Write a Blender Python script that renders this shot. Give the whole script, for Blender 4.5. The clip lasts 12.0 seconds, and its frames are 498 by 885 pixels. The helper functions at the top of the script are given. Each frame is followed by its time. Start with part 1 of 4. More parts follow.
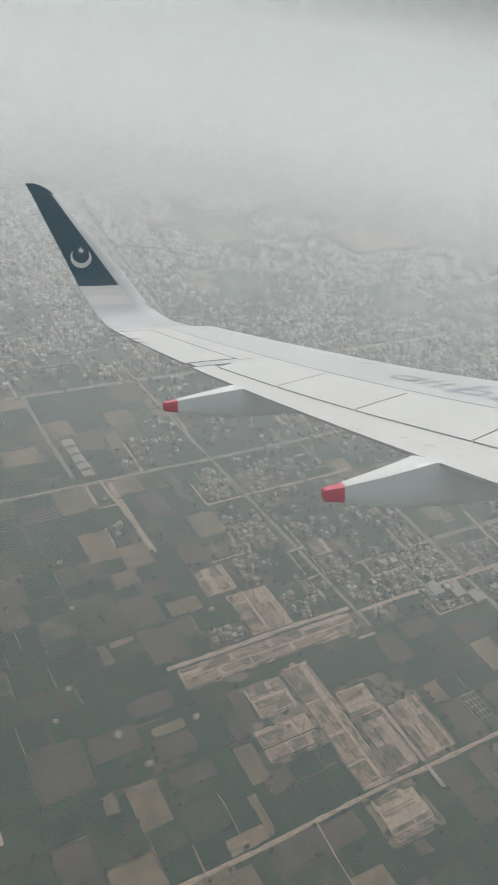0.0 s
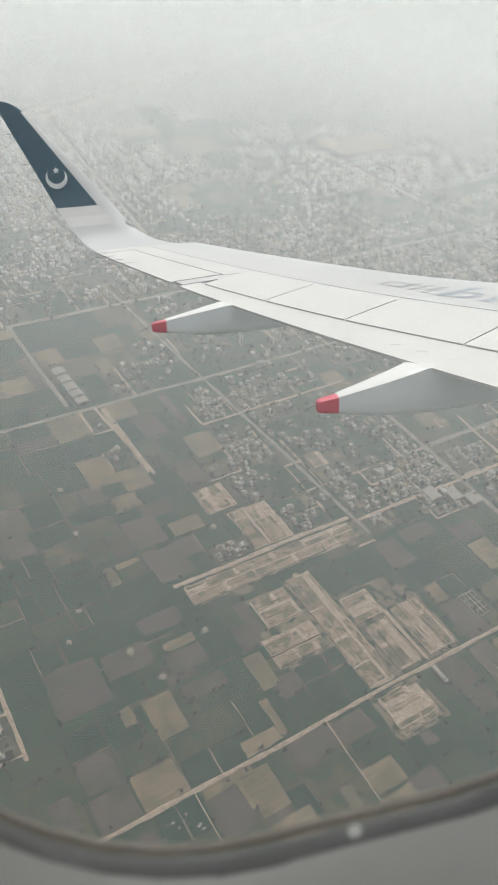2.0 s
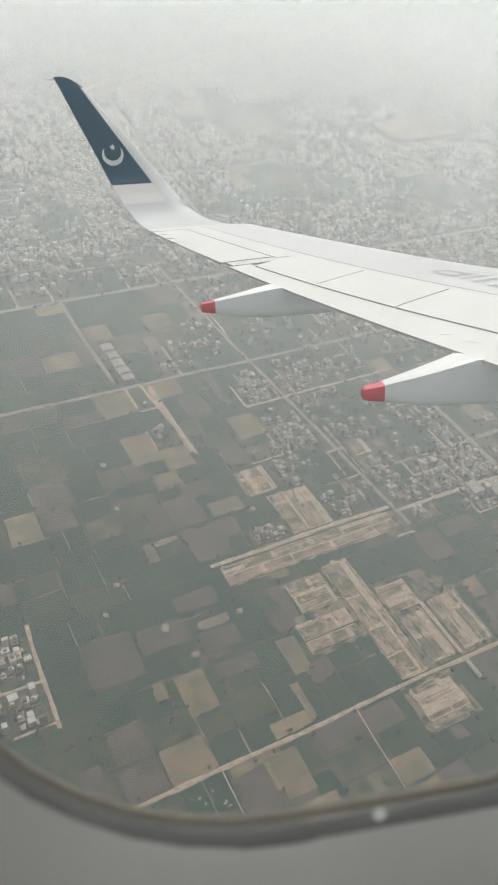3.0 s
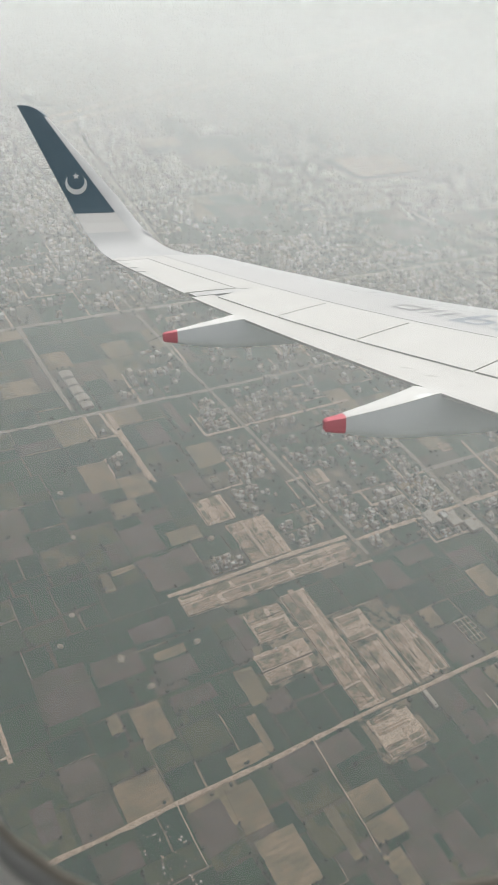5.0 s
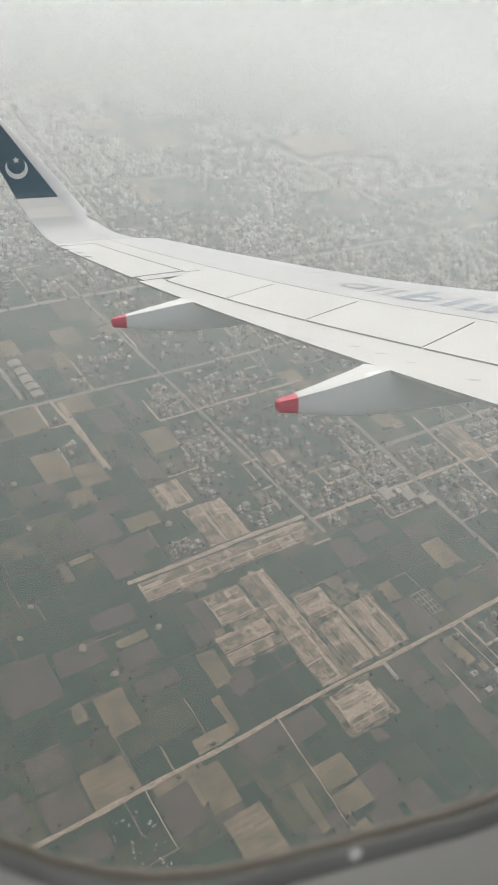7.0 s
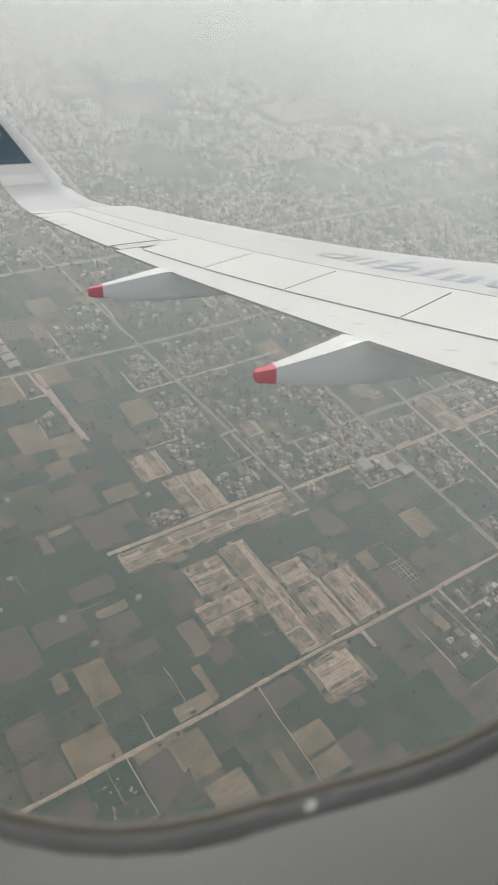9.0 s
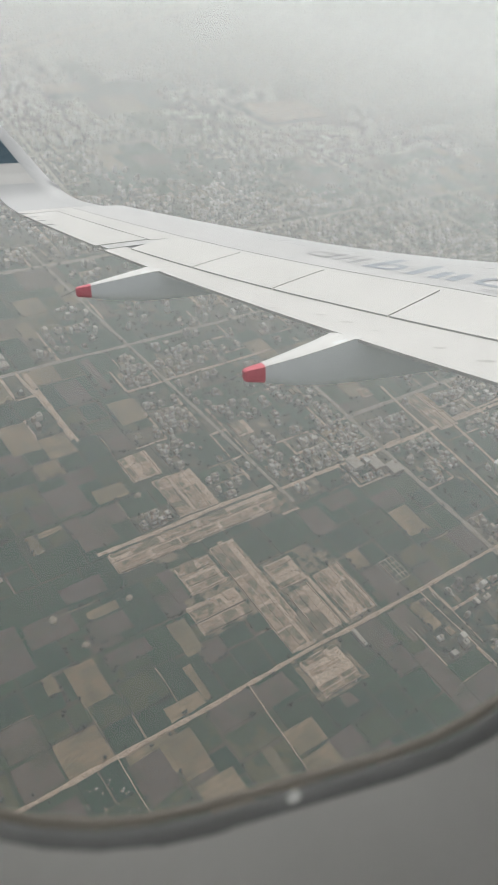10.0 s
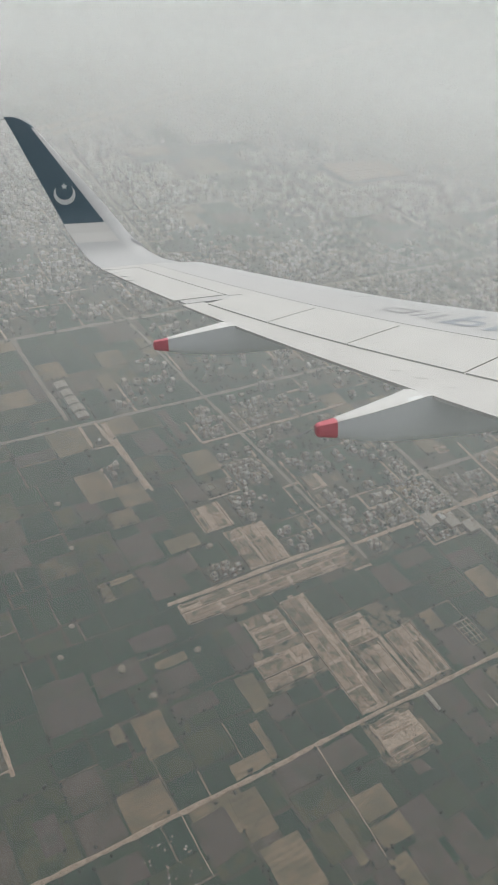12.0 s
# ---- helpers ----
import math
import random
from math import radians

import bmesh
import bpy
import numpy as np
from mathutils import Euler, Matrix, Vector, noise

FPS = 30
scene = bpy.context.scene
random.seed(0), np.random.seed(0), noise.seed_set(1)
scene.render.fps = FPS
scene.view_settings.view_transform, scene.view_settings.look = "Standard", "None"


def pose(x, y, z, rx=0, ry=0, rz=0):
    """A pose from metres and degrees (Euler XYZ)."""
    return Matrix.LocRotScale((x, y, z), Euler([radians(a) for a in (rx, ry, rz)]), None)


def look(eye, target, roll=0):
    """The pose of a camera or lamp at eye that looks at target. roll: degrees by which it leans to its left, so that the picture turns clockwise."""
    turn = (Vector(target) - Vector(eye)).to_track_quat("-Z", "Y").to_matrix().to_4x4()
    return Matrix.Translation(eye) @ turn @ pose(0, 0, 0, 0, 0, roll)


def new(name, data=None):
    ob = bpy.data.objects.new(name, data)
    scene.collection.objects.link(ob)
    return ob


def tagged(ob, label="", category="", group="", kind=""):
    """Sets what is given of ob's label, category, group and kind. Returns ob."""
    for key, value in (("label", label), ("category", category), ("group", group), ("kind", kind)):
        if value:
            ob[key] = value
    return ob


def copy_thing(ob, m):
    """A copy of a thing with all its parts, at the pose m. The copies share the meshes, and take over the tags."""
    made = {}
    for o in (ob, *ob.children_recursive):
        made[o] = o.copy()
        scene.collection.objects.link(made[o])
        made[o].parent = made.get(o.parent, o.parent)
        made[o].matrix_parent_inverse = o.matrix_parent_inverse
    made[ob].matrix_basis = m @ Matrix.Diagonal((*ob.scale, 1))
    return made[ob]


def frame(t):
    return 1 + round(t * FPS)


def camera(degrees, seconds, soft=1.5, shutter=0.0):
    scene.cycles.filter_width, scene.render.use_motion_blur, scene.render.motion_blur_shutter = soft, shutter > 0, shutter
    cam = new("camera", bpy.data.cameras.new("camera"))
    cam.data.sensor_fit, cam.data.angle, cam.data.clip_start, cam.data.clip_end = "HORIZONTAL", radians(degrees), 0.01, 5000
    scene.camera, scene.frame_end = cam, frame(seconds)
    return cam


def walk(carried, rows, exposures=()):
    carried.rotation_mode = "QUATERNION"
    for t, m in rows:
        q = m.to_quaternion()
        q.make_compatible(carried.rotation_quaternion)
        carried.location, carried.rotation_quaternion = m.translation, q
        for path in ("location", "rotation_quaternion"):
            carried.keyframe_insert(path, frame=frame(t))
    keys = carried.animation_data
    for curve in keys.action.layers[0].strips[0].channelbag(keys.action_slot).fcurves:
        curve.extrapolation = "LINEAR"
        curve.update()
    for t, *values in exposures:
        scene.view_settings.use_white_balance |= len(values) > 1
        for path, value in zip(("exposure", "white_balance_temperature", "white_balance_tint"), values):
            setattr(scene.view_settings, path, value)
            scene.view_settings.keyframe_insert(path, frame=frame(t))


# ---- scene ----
EXPOSURES = [(0, -0.13, 6300, 8.5), (0.5, -0.1, 6310, 8.5), (1.0, -0.05, 6330, 8.5), (1.5, 0.06, 6370, 8.5), (2.5, 0.28, 6450, 8.5), (4.3, 0.2, 6470, 9.5), (7.0, 0.14, 6480, 9.5),
             (9.0, 0.09, 6440, 9.5), (10.5, 0.04, 6420, 9.5), (11.2, 0.02, 6410, 9.5), (12, -0.18, 6400, 9.5)]
HAZE_REACH, HAZE_POWER = 1850.0, 1.92
HAZE_COLOUR = (0.54, 0.556, 0.55, 1)
cam = camera(34.5, 12.0, soft=1.5)
cam.data.dof.use_dof, cam.data.dof.focus_distance, cam.data.dof.aperture_fstop = True, 40.0, 24.0

# The aircraft's own axes: x forward, y to the left wing tip, z up. SEAT is the eye's usual place in them.
SEAT = (-10.82, 1.59, 1.47)
AIR = pose(0, 0, 600, -26.33, -4.88, 4.79) @ Matrix.Translation([-c for c in SEAT])

# seconds, eye in aircraft axes, yaw to the left, pitch up, roll
PATH = [
    (0, -10.819, 1.616, 1.483, -11.43, -9.04, -2.18),
    (0.5, -10.819, 1.630, 1.485, -11.24, -12.47, -4.38),
    (1, -10.819, 1.624, 1.488, -11.29, -11.95, -5.57),
    (1.5, -10.827, 1.619, 1.482, -10.43, -14.64, -5.79),
    (2, -10.823, 1.609, 1.475, -11.47, -14.96, -5.50),
    (2.5, -10.826, 1.614, 1.476, -11.55, -16.82, -4.53),
    (2.7, -10.822, 1.608, 1.473, -8.43, -16.41, -4.23),
    (4.3, -10.837, 1.613, 1.487, -9.36, -14.07, -2.24),
    (4.5, -10.837, 1.616, 1.486, -9.91, -14.06, -2.14),
    (5, -10.843, 1.621, 1.488, -11.33, -13.99, -2.38),
    (5.5, -10.845, 1.623, 1.489, -12.71, -14.12, -2.51),
    (6, -10.847, 1.623, 1.489, -14.00, -14.61, -2.73),
    (6.5, -10.838, 1.615, 1.485, -14.36, -14.81, -3.19),
    (7, -10.836, 1.612, 1.485, -14.60, -15.38, -3.61),
    (9, -10.830, 1.610, 1.481, -16.04, -17.54, -3.38),
    (9.5, -10.829, 1.608, 1.478, -16.36, -17.20, -3.49),
    (10, -10.827, 1.612, 1.476, -16.80, -17.63, -3.55),
    (10.5, -10.824, 1.610, 1.473, -16.87, -17.64, -3.77),
    (11, -10.811, 1.589, 1.449, -19.52, -18.22, -2.83),
    (11.5, -10.807, 1.607, 1.461, -13.94, -17.43, -3.19),
    (12, -10.800, 1.639, 1.481, -11.63, -13.55, -3.59),
]
walk(cam, [(t, AIR @ pose(x, y, z, 90 + pitch, 0, yaw) @ pose(0, 0, 0, 0, 0, roll)) for t, x, y, z, yaw, pitch, roll in PATH],
     exposures=EXPOSURES)

# ---- light ----
SUN_AZIMUTH, SUN_HEIGHT = radians(72), radians(62)
world = bpy.data.worlds.new("hazy_sky")
scene.world = world
world.use_nodes = True
wn, wl = world.node_tree.nodes, world.node_tree.links
sky = wn.new("ShaderNodeTexSky")
sky.sky_type, sky.sun_disc = "NISHITA", False
sky.sun_elevation, sky.sun_rotation = SUN_HEIGHT, radians(90) - SUN_AZIMUTH
sky.air_density, sky.dust_density, sky.ozone_density, sky.altitude = 1.0, 6.0, 1.0, 0
pale = wn.new("ShaderNodeHueSaturation")
pale.inputs["Saturation"].default_value = 0.22
# below the horizon the sky goes on as the haze at the horizon
way, parts, level, joined = (wn.new("ShaderNode" + k) for k in ("TexCoord", "SeparateXYZ", "Math", "CombineXYZ"))
level.operation = "MAXIMUM"
level.inputs[1].default_value = 0.05
wl.new(way.outputs["Generated"], parts.inputs[0])
wl.new(parts.outputs["Z"], level.inputs[0])
for one, two in ((parts.outputs["X"], "X"), (parts.outputs["Y"], "Y"), (level.outputs[0], "Z")):
    wl.new(one, joined.inputs[two])
wl.new(joined.outputs[0], sky.inputs["Vector"])
wl.new(sky.outputs[0], pale.inputs["Color"])
wl.new(pale.outputs[0], wn["Background"].inputs["Color"])
wn["Background"].inputs["Strength"].default_value = 0.14

sun_data = bpy.data.lights.new("sun", "SUN")
sun_data.energy, sun_data.angle, sun_data.color = 1.45, radians(9), (1.0, 0.97, 0.93)
sun = new("sun", sun_data)
sun.matrix_world = look((0, 0, 0), (-math.cos(SUN_AZIMUTH) * math.cos(SUN_HEIGHT), -math.sin(SUN_AZIMUTH) * math.cos(SUN_HEIGHT), -math.sin(SUN_HEIGHT)))


# ---- materials ----
def nodes_of(name):
    m = bpy.data.materials.new(name)
    m.use_nodes = True
    return m, m.node_tree.nodes, m.node_tree.links


def noise_of(n, l, scale, detail=4.0, rough=0.55, where="Object"):
    at = n.new("ShaderNodeTexCoord")
    tex = n.new("ShaderNodeTexNoise")
    tex.inputs["Scale"].default_value, tex.inputs["Detail"].default_value, tex.inputs["Roughness"].default_value = scale, detail, rough
    l.new(at.outputs[where], tex.inputs["Vector"])
    return tex.outputs["Fac"]


def ramp_of(n, l, fac, stops, step=False):
    r = n.new("ShaderNodeValToRGB")
    r.color_ramp.interpolation = "CONSTANT" if step else "LINEAR"
    while len(r.color_ramp.elements) < len(stops):
        r.color_ramp.elements.new(0.5)
    while len(r.color_ramp.elements) > len(stops):
        r.color_ramp.elements.remove(r.color_ramp.elements[-1])
    for e, (at, c) in zip(r.color_ramp.elements, stops):
        e.position, e.color = at, (*c, 1) if len(c) == 3 else c
    l.new(fac, r.inputs["Fac"])
    return r.outputs["Color"]


def mixed(n, l, fac, a, b, how="MIX"):
    m = n.new("ShaderNodeMix")
    m.data_type, m.blend_type = "RGBA", how
    for value, socket in ((fac, m.inputs["Factor"]), (a, m.inputs["A"]), (b, m.inputs["B"])):
        if hasattr(value, "links"):
            l.new(value, socket)
        elif isinstance(value, tuple):
            socket.default_value = (*value, 1)
        else:
            socket.default_value = value
    return m.outputs["Result"]


def maths(n, l, op, a, b=0.0, clamp=False):
    m = n.new("ShaderNodeMath")
    m.operation, m.use_clamp = op, clamp
    for value, socket in ((a, m.inputs[0]), (b, m.inputs[1])):
        if hasattr(value, "links"):
            l.new(value, socket)
        else:
            socket.default_value = value
    return m.outputs[0]


def chance(n, l):
    """One random number for each object or each loose piece of a joined mesh."""
    a, b = n.new("ShaderNodeObjectInfo"), n.new("ShaderNodeNewGeometry")
    return maths(n, l, "FRACT", maths(n, l, "ADD", a.outputs["Random"], b.outputs["Random Per Island"]))


def bumped(n, l, height, strength, distance):
    b = n.new("ShaderNodeBump")
    b.inputs["Strength"].default_value, b.inputs["Distance"].default_value = strength, distance
    l.new(height, b.inputs["Height"])
    l.new(b.outputs[0], n["Principled BSDF"].inputs["Normal"])


def surface(name, dark, light, scale, rough=0.6, metal=0.0, fine=None, bump=0.0, distance=0.01, where="Object"):
    """A plain surface that varies between two colours at two scales."""
    m, n, l = nodes_of(name)
    p = n["Principled BSDF"]
    a, b = noise_of(n, l, scale, where=where), noise_of(n, l, fine or scale * 9, 3.0, where=where)
    both = maths(n, l, "ADD", maths(n, l, "MULTIPLY", a, 0.65), maths(n, l, "MULTIPLY", b, 0.35))
    l.new(ramp_of(n, l, both, [(0.36, dark), (0.64, light)]), p.inputs["Base Color"])
    p.inputs["Roughness"].default_value, p.inputs["Metallic"].default_value = rough, metal
    if bump:
        bumped(n, l, b, bump, distance)
    return m


def patchy(name, colours, weed, amount, scale=0.02, fine=0.35, rows=0.0, turn=0.0, speckle=0.5):
    """Ground of one parcel: its own colour by chance, blotches, weeds and, where asked, plough lines."""
    m, n, l = nodes_of(name)
    p = n["Principled BSDF"]
    pick = ramp_of(n, l, chance(n, l), [(i / (len(colours) - 1 or 1), c) for i, c in enumerate(colours)])
    big, small = noise_of(n, l, scale, 5.0), noise_of(n, l, fine, 6.0, 0.72)
    spot = maths(n, l, "MULTIPLY", ramp_of(n, l, big, [(0.48, (0, 0, 0)), (0.54, (1, 1, 1))]), amount)
    c = mixed(n, l, spot, pick, weed)
    c = mixed(n, l, 1.0, c, ramp_of(n, l, small, [(0.3, (0.68, 0.70, 0.68)), (0.7, (1.32, 1.30, 1.28))]), "MULTIPLY")
    tuft = noise_of(n, l, speckle, 3.0, 0.8)
    c = mixed(n, l, 1.0, c, ramp_of(n, l, tuft, [(0.34, (0.76, 0.78, 0.76)), (0.5, (1.0, 1.0, 1.0)), (0.66, (1.22, 1.21, 1.2))]), "MULTIPLY")
    if rows:
        at, wave, turned = n.new("ShaderNodeTexCoord"), n.new("ShaderNodeTexWave"), n.new("ShaderNodeMapping")
        turned.inputs["Rotation"].default_value[2] = turn
        wave.inputs["Scale"].default_value, wave.inputs["Distortion"].default_value = rows, 3.0
        wave.inputs["Detail Scale"].default_value = 0.6
        l.new(at.outputs["Object"], turned.inputs["Vector"])
        l.new(turned.outputs[0], wave.inputs["Vector"])
        c = mixed(n, l, 0.3, c, ramp_of(n, l, wave.outputs["Fac"], [(0.0, (0.55, 0.55, 0.55)), (1.0, (1.15, 1.15, 1.15))]), "MULTIPLY")
    l.new(c, p.inputs["Base Color"])
    p.inputs["Roughness"].default_value = 0.95
    p.inputs["Specular IOR Level"].default_value = 0.1
    return m


def by_chance(name, colours, rough=0.85, grain=0.6):
    m, n, l = nodes_of(name)
    p = n["Principled BSDF"]
    pick = ramp_of(n, l, chance(n, l), [(i / len(colours), c) for i, c in enumerate(colours)], step=True)
    dirt = ramp_of(n, l, noise_of(n, l, grain, 4.0), [(0.3, (0.72, 0.72, 0.72)), (0.7, (1.12, 1.12, 1.12))])
    l.new(mixed(n, l, 1.0, pick, dirt, "MULTIPLY"), p.inputs["Base Color"])
    p.inputs["Roughness"].default_value = rough
    return m


GRID = radians(22.8)   # the fields, streets and roads follow this turn
WHITE = surface("wing_white_paint", (0.506, 0.501, 0.481), (0.571, 0.566, 0.545), 0.7, 0.38, fine=7.0)
WHITE_B = surface("spoiler_white_paint", (0.524, 0.519, 0.498), (0.579, 0.575, 0.553), 0.9, 0.36, fine=9.0)
EMBLEM = surface("emblem_white_paint", (0.80, 0.80, 0.79), (0.86, 0.86, 0.85), 3.0, 0.4)
GREY_LE = surface("leading_edge_grey_paint", (0.461, 0.466, 0.466), (0.525, 0.529, 0.525), 0.6, 0.4, fine=6.0)
GREY_BOX = surface("wing_box_grey_paint", (0.463, 0.465, 0.459), (0.520, 0.520, 0.514), 0.6, 0.4, fine=6.0)
FAIRING = surface("fairing_grey_paint", (0.66, 0.68, 0.675), (0.73, 0.75, 0.745), 1.2, 0.5, fine=11.0)
FAIRING_TOP = surface("fairing_white_paint", (0.57, 0.57, 0.555), (0.63, 0.63, 0.61), 1.2, 0.7, fine=11.0)
RED = surface("fairing_tip_red_paint", (0.52, 0.125, 0.15), (0.63, 0.165, 0.195), 5.0, 0.5)
# sharklet white darkened to grey: shade of rounded nose and bend is in the colour
SHARKLET = surface("sharklet_shaded_white", (0.40, 0.405, 0.405), (0.46, 0.465, 0.465), 0.8, 0.55, fine=8.0)
SEAL = surface("dark_gap_seal", (0.14, 0.142, 0.145), (0.20, 0.20, 0.205), 6.0, 0.75)
BLUE = surface("sharklet_blue_paint", (0.030, 0.066, 0.088), (0.042, 0.082, 0.108), 1.5, 0.4)
LETTER = surface("lettering_grey_paint", (0.30, 0.305, 0.31), (0.36, 0.365, 0.37), 3.0, 0.45)
LETTER_B = surface("lettering_blue_grey_paint", (0.29, 0.315, 0.345), (0.35, 0.375, 0.405), 3.0, 0.45)
SMUDGE = surface("greasy_smudge", (0.34, 0.335, 0.32), (0.46, 0.455, 0.43), 12.0, 0.6)
METAL = surface("bare_metal", (0.30, 0.31, 0.32), (0.42, 0.43, 0.44), 20.0, 0.4, 0.7)
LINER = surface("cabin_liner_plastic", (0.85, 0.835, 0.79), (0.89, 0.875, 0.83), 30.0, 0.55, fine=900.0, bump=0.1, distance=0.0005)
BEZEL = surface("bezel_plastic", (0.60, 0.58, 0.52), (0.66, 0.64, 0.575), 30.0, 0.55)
RUBBER = surface("window_gasket_rubber", (0.25, 0.25, 0.24), (0.31, 0.31, 0.30), 40.0, 0.8)
SEALANT = surface("outer_seal_bead", (0.27, 0.235, 0.185), (0.35, 0.305, 0.245), 30.0, 0.6)
SKIN = surface("fuselage_white_paint", (0.82, 0.82, 0.81), (0.87, 0.87, 0.86), 0.8, 0.4)

CROP = patchy("green_crop", [(0.004, 0.046, 0.023), (0.008, 0.066, 0.031), (0.004, 0.050, 0.029), (0.022, 0.080, 0.035), (0.005, 0.056, 0.027), (0.060, 0.092, 0.044), (0.006, 0.053, 0.028)], (0.034, 0.082, 0.040), 0.45, 0.028, 0.10, rows=0.055, turn=-GRID, speckle=0.7)
PLOUGH = patchy("ploughed_soil", [(0.121, 0.098, 0.081), (0.172, 0.140, 0.113), (0.132, 0.113, 0.099), (0.213, 0.167, 0.124)], (0.071, 0.092, 0.055), 0.5, 0.03, 0.14, rows=0.07, turn=-GRID, speckle=0.8)
STUBBLE = patchy("dry_stubble", [(0.330, 0.248, 0.160), (0.407, 0.314, 0.209), (0.259, 0.215, 0.138)], (0.116, 0.121, 0.072), 0.45, 0.035, 0.14, rows=0.06, turn=1.571 - GRID, speckle=0.9)
PASTURE = patchy("olive_pasture", [(0.075, 0.100, 0.048), (0.125, 0.130, 0.068), (0.045, 0.088, 0.040), (0.180, 0.160, 0.095)], (0.016, 0.066, 0.032), 0.6, 0.04, 0.12, rows=0.06, turn=-GRID, speckle=0.8)
WASTE = patchy("weedy_sandy_waste", [(0.24, 0.195, 0.140), (0.32, 0.25, 0.18)], (0.022, 0.064, 0.034), 0.92, 0.08, 0.18, speckle=0.6)
LOT = patchy("weedy_lot", [(0.012, 0.054, 0.031), (0.024, 0.066, 0.038), (0.010, 0.050, 0.030), (0.140, 0.122, 0.088), (0.015, 0.060, 0.035)], (0.240, 0.200, 0.145), 0.42, 0.07, 0.22, speckle=0.9)
SAND = patchy("cleared_sandy_earth", [(0.52, 0.380, 0.285), (0.40, 0.300, 0.228), (0.60, 0.445, 0.338), (0.44, 0.330, 0.250), (0.34, 0.262, 0.200), (0.56, 0.410, 0.310), (0.20, 0.180, 0.125)], (0.150, 0.150, 0.095), 0.75, 0.085, 0.16, speckle=0.6)
TRACK = patchy("dirt_road_earth", [(0.66, 0.500, 0.390), (0.73, 0.575, 0.460)], (0.50, 0.375, 0.285), 0.45, 0.1, 0.4)
PAVED = patchy("dusty_asphalt", [(0.38, 0.340, 0.290), (0.46, 0.410, 0.350)], (0.30, 0.262, 0.215), 0.5, 0.08, 0.6)
RUBBLE = by_chance("rubble_and_garden_walls", [(0.62, 0.53, 0.42), (0.46, 0.37, 0.28), (0.74, 0.69, 0.61), (0.36, 0.29, 0.23), (0.55, 0.42, 0.31)])
YARD = patchy("bare_earth_yard", [(0.30, 0.245, 0.180), (0.42, 0.330, 0.235), (0.22, 0.195, 0.145), (0.36, 0.290, 0.21)], (0.13, 0.13, 0.085), 0.6, 0.2, 0.5)
PLAIN = patchy("plain_soil_and_grass", [(0.050, 0.077, 0.046)], (0.132, 0.116, 0.081), 0.75, 0.008, 0.1)
HOUSE = by_chance("house_walls", [(0.70, 0.62, 0.52), (0.84, 0.80, 0.74), (0.50, 0.42, 0.35), (0.86, 0.84, 0.80), (0.80, 0.75, 0.68), (0.46, 0.34, 0.27), (0.80, 0.72, 0.62)])
ROOF = by_chance("flat_concrete_roofs", [(0.78, 0.74, 0.68), (0.86, 0.83, 0.79), (0.50, 0.43, 0.37), (0.88, 0.87, 0.84), (0.84, 0.80, 0.73), (0.80, 0.72, 0.62), (0.40, 0.37, 0.34)])
FAR_HOUSE = by_chance("far_house_walls_and_roofs", [(0.76, 0.67, 0.56), (0.87, 0.84, 0.78), (0.36, 0.31, 0.265), (0.88, 0.86, 0.82), (0.60, 0.56, 0.51), (0.22, 0.19, 0.16), (0.84, 0.76, 0.66), (0.58, 0.46, 0.37), (0.86, 0.81, 0.74)])
SHEET = surface("pale_sheet_roofing", (0.46, 0.41, 0.35), (0.60, 0.55, 0.48), 0.25, 0.7)
STRAW = surface("weathered_straw", (0.40, 0.34, 0.26), (0.56, 0.49, 0.39), 0.6, 0.95)
TANK = surface("water_tank_plastic", (0.10, 0.12, 0.15), (0.2, 0.22, 0.25), 3.0, 0.5)
DOOR = surface("dark_openings_paint", (0.04, 0.04, 0.042), (0.075, 0.07, 0.068), 3.0, 0.6)
LEAF = by_chance("tree_leaves", [(0.010, 0.026, 0.013), (0.018, 0.038, 0.018), (0.013, 0.030, 0.018), (0.028, 0.050, 0.022)], 0.9, 1.5)



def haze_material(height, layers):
    """One thin sheet painted as haze at a height: its opacity grows with distance from the eye at (0, 0, 600)."""
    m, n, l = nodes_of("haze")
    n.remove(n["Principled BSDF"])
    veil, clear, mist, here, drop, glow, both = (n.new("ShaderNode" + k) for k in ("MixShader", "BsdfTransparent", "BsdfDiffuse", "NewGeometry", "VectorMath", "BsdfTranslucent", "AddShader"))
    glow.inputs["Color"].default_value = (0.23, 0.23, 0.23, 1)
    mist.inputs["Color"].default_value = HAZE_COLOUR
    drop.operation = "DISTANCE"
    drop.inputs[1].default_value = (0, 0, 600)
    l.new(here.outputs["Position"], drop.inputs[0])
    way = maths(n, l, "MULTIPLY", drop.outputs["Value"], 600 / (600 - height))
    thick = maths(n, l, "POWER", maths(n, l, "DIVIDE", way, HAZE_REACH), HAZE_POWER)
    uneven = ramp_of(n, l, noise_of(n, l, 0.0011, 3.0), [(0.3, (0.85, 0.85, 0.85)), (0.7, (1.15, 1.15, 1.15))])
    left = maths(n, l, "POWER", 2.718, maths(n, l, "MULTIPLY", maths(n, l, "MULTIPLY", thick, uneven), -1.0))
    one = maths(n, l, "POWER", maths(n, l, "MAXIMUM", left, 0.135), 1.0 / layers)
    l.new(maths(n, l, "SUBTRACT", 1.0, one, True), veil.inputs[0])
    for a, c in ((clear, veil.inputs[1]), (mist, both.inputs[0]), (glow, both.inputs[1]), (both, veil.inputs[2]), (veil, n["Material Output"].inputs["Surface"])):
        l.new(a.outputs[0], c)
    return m


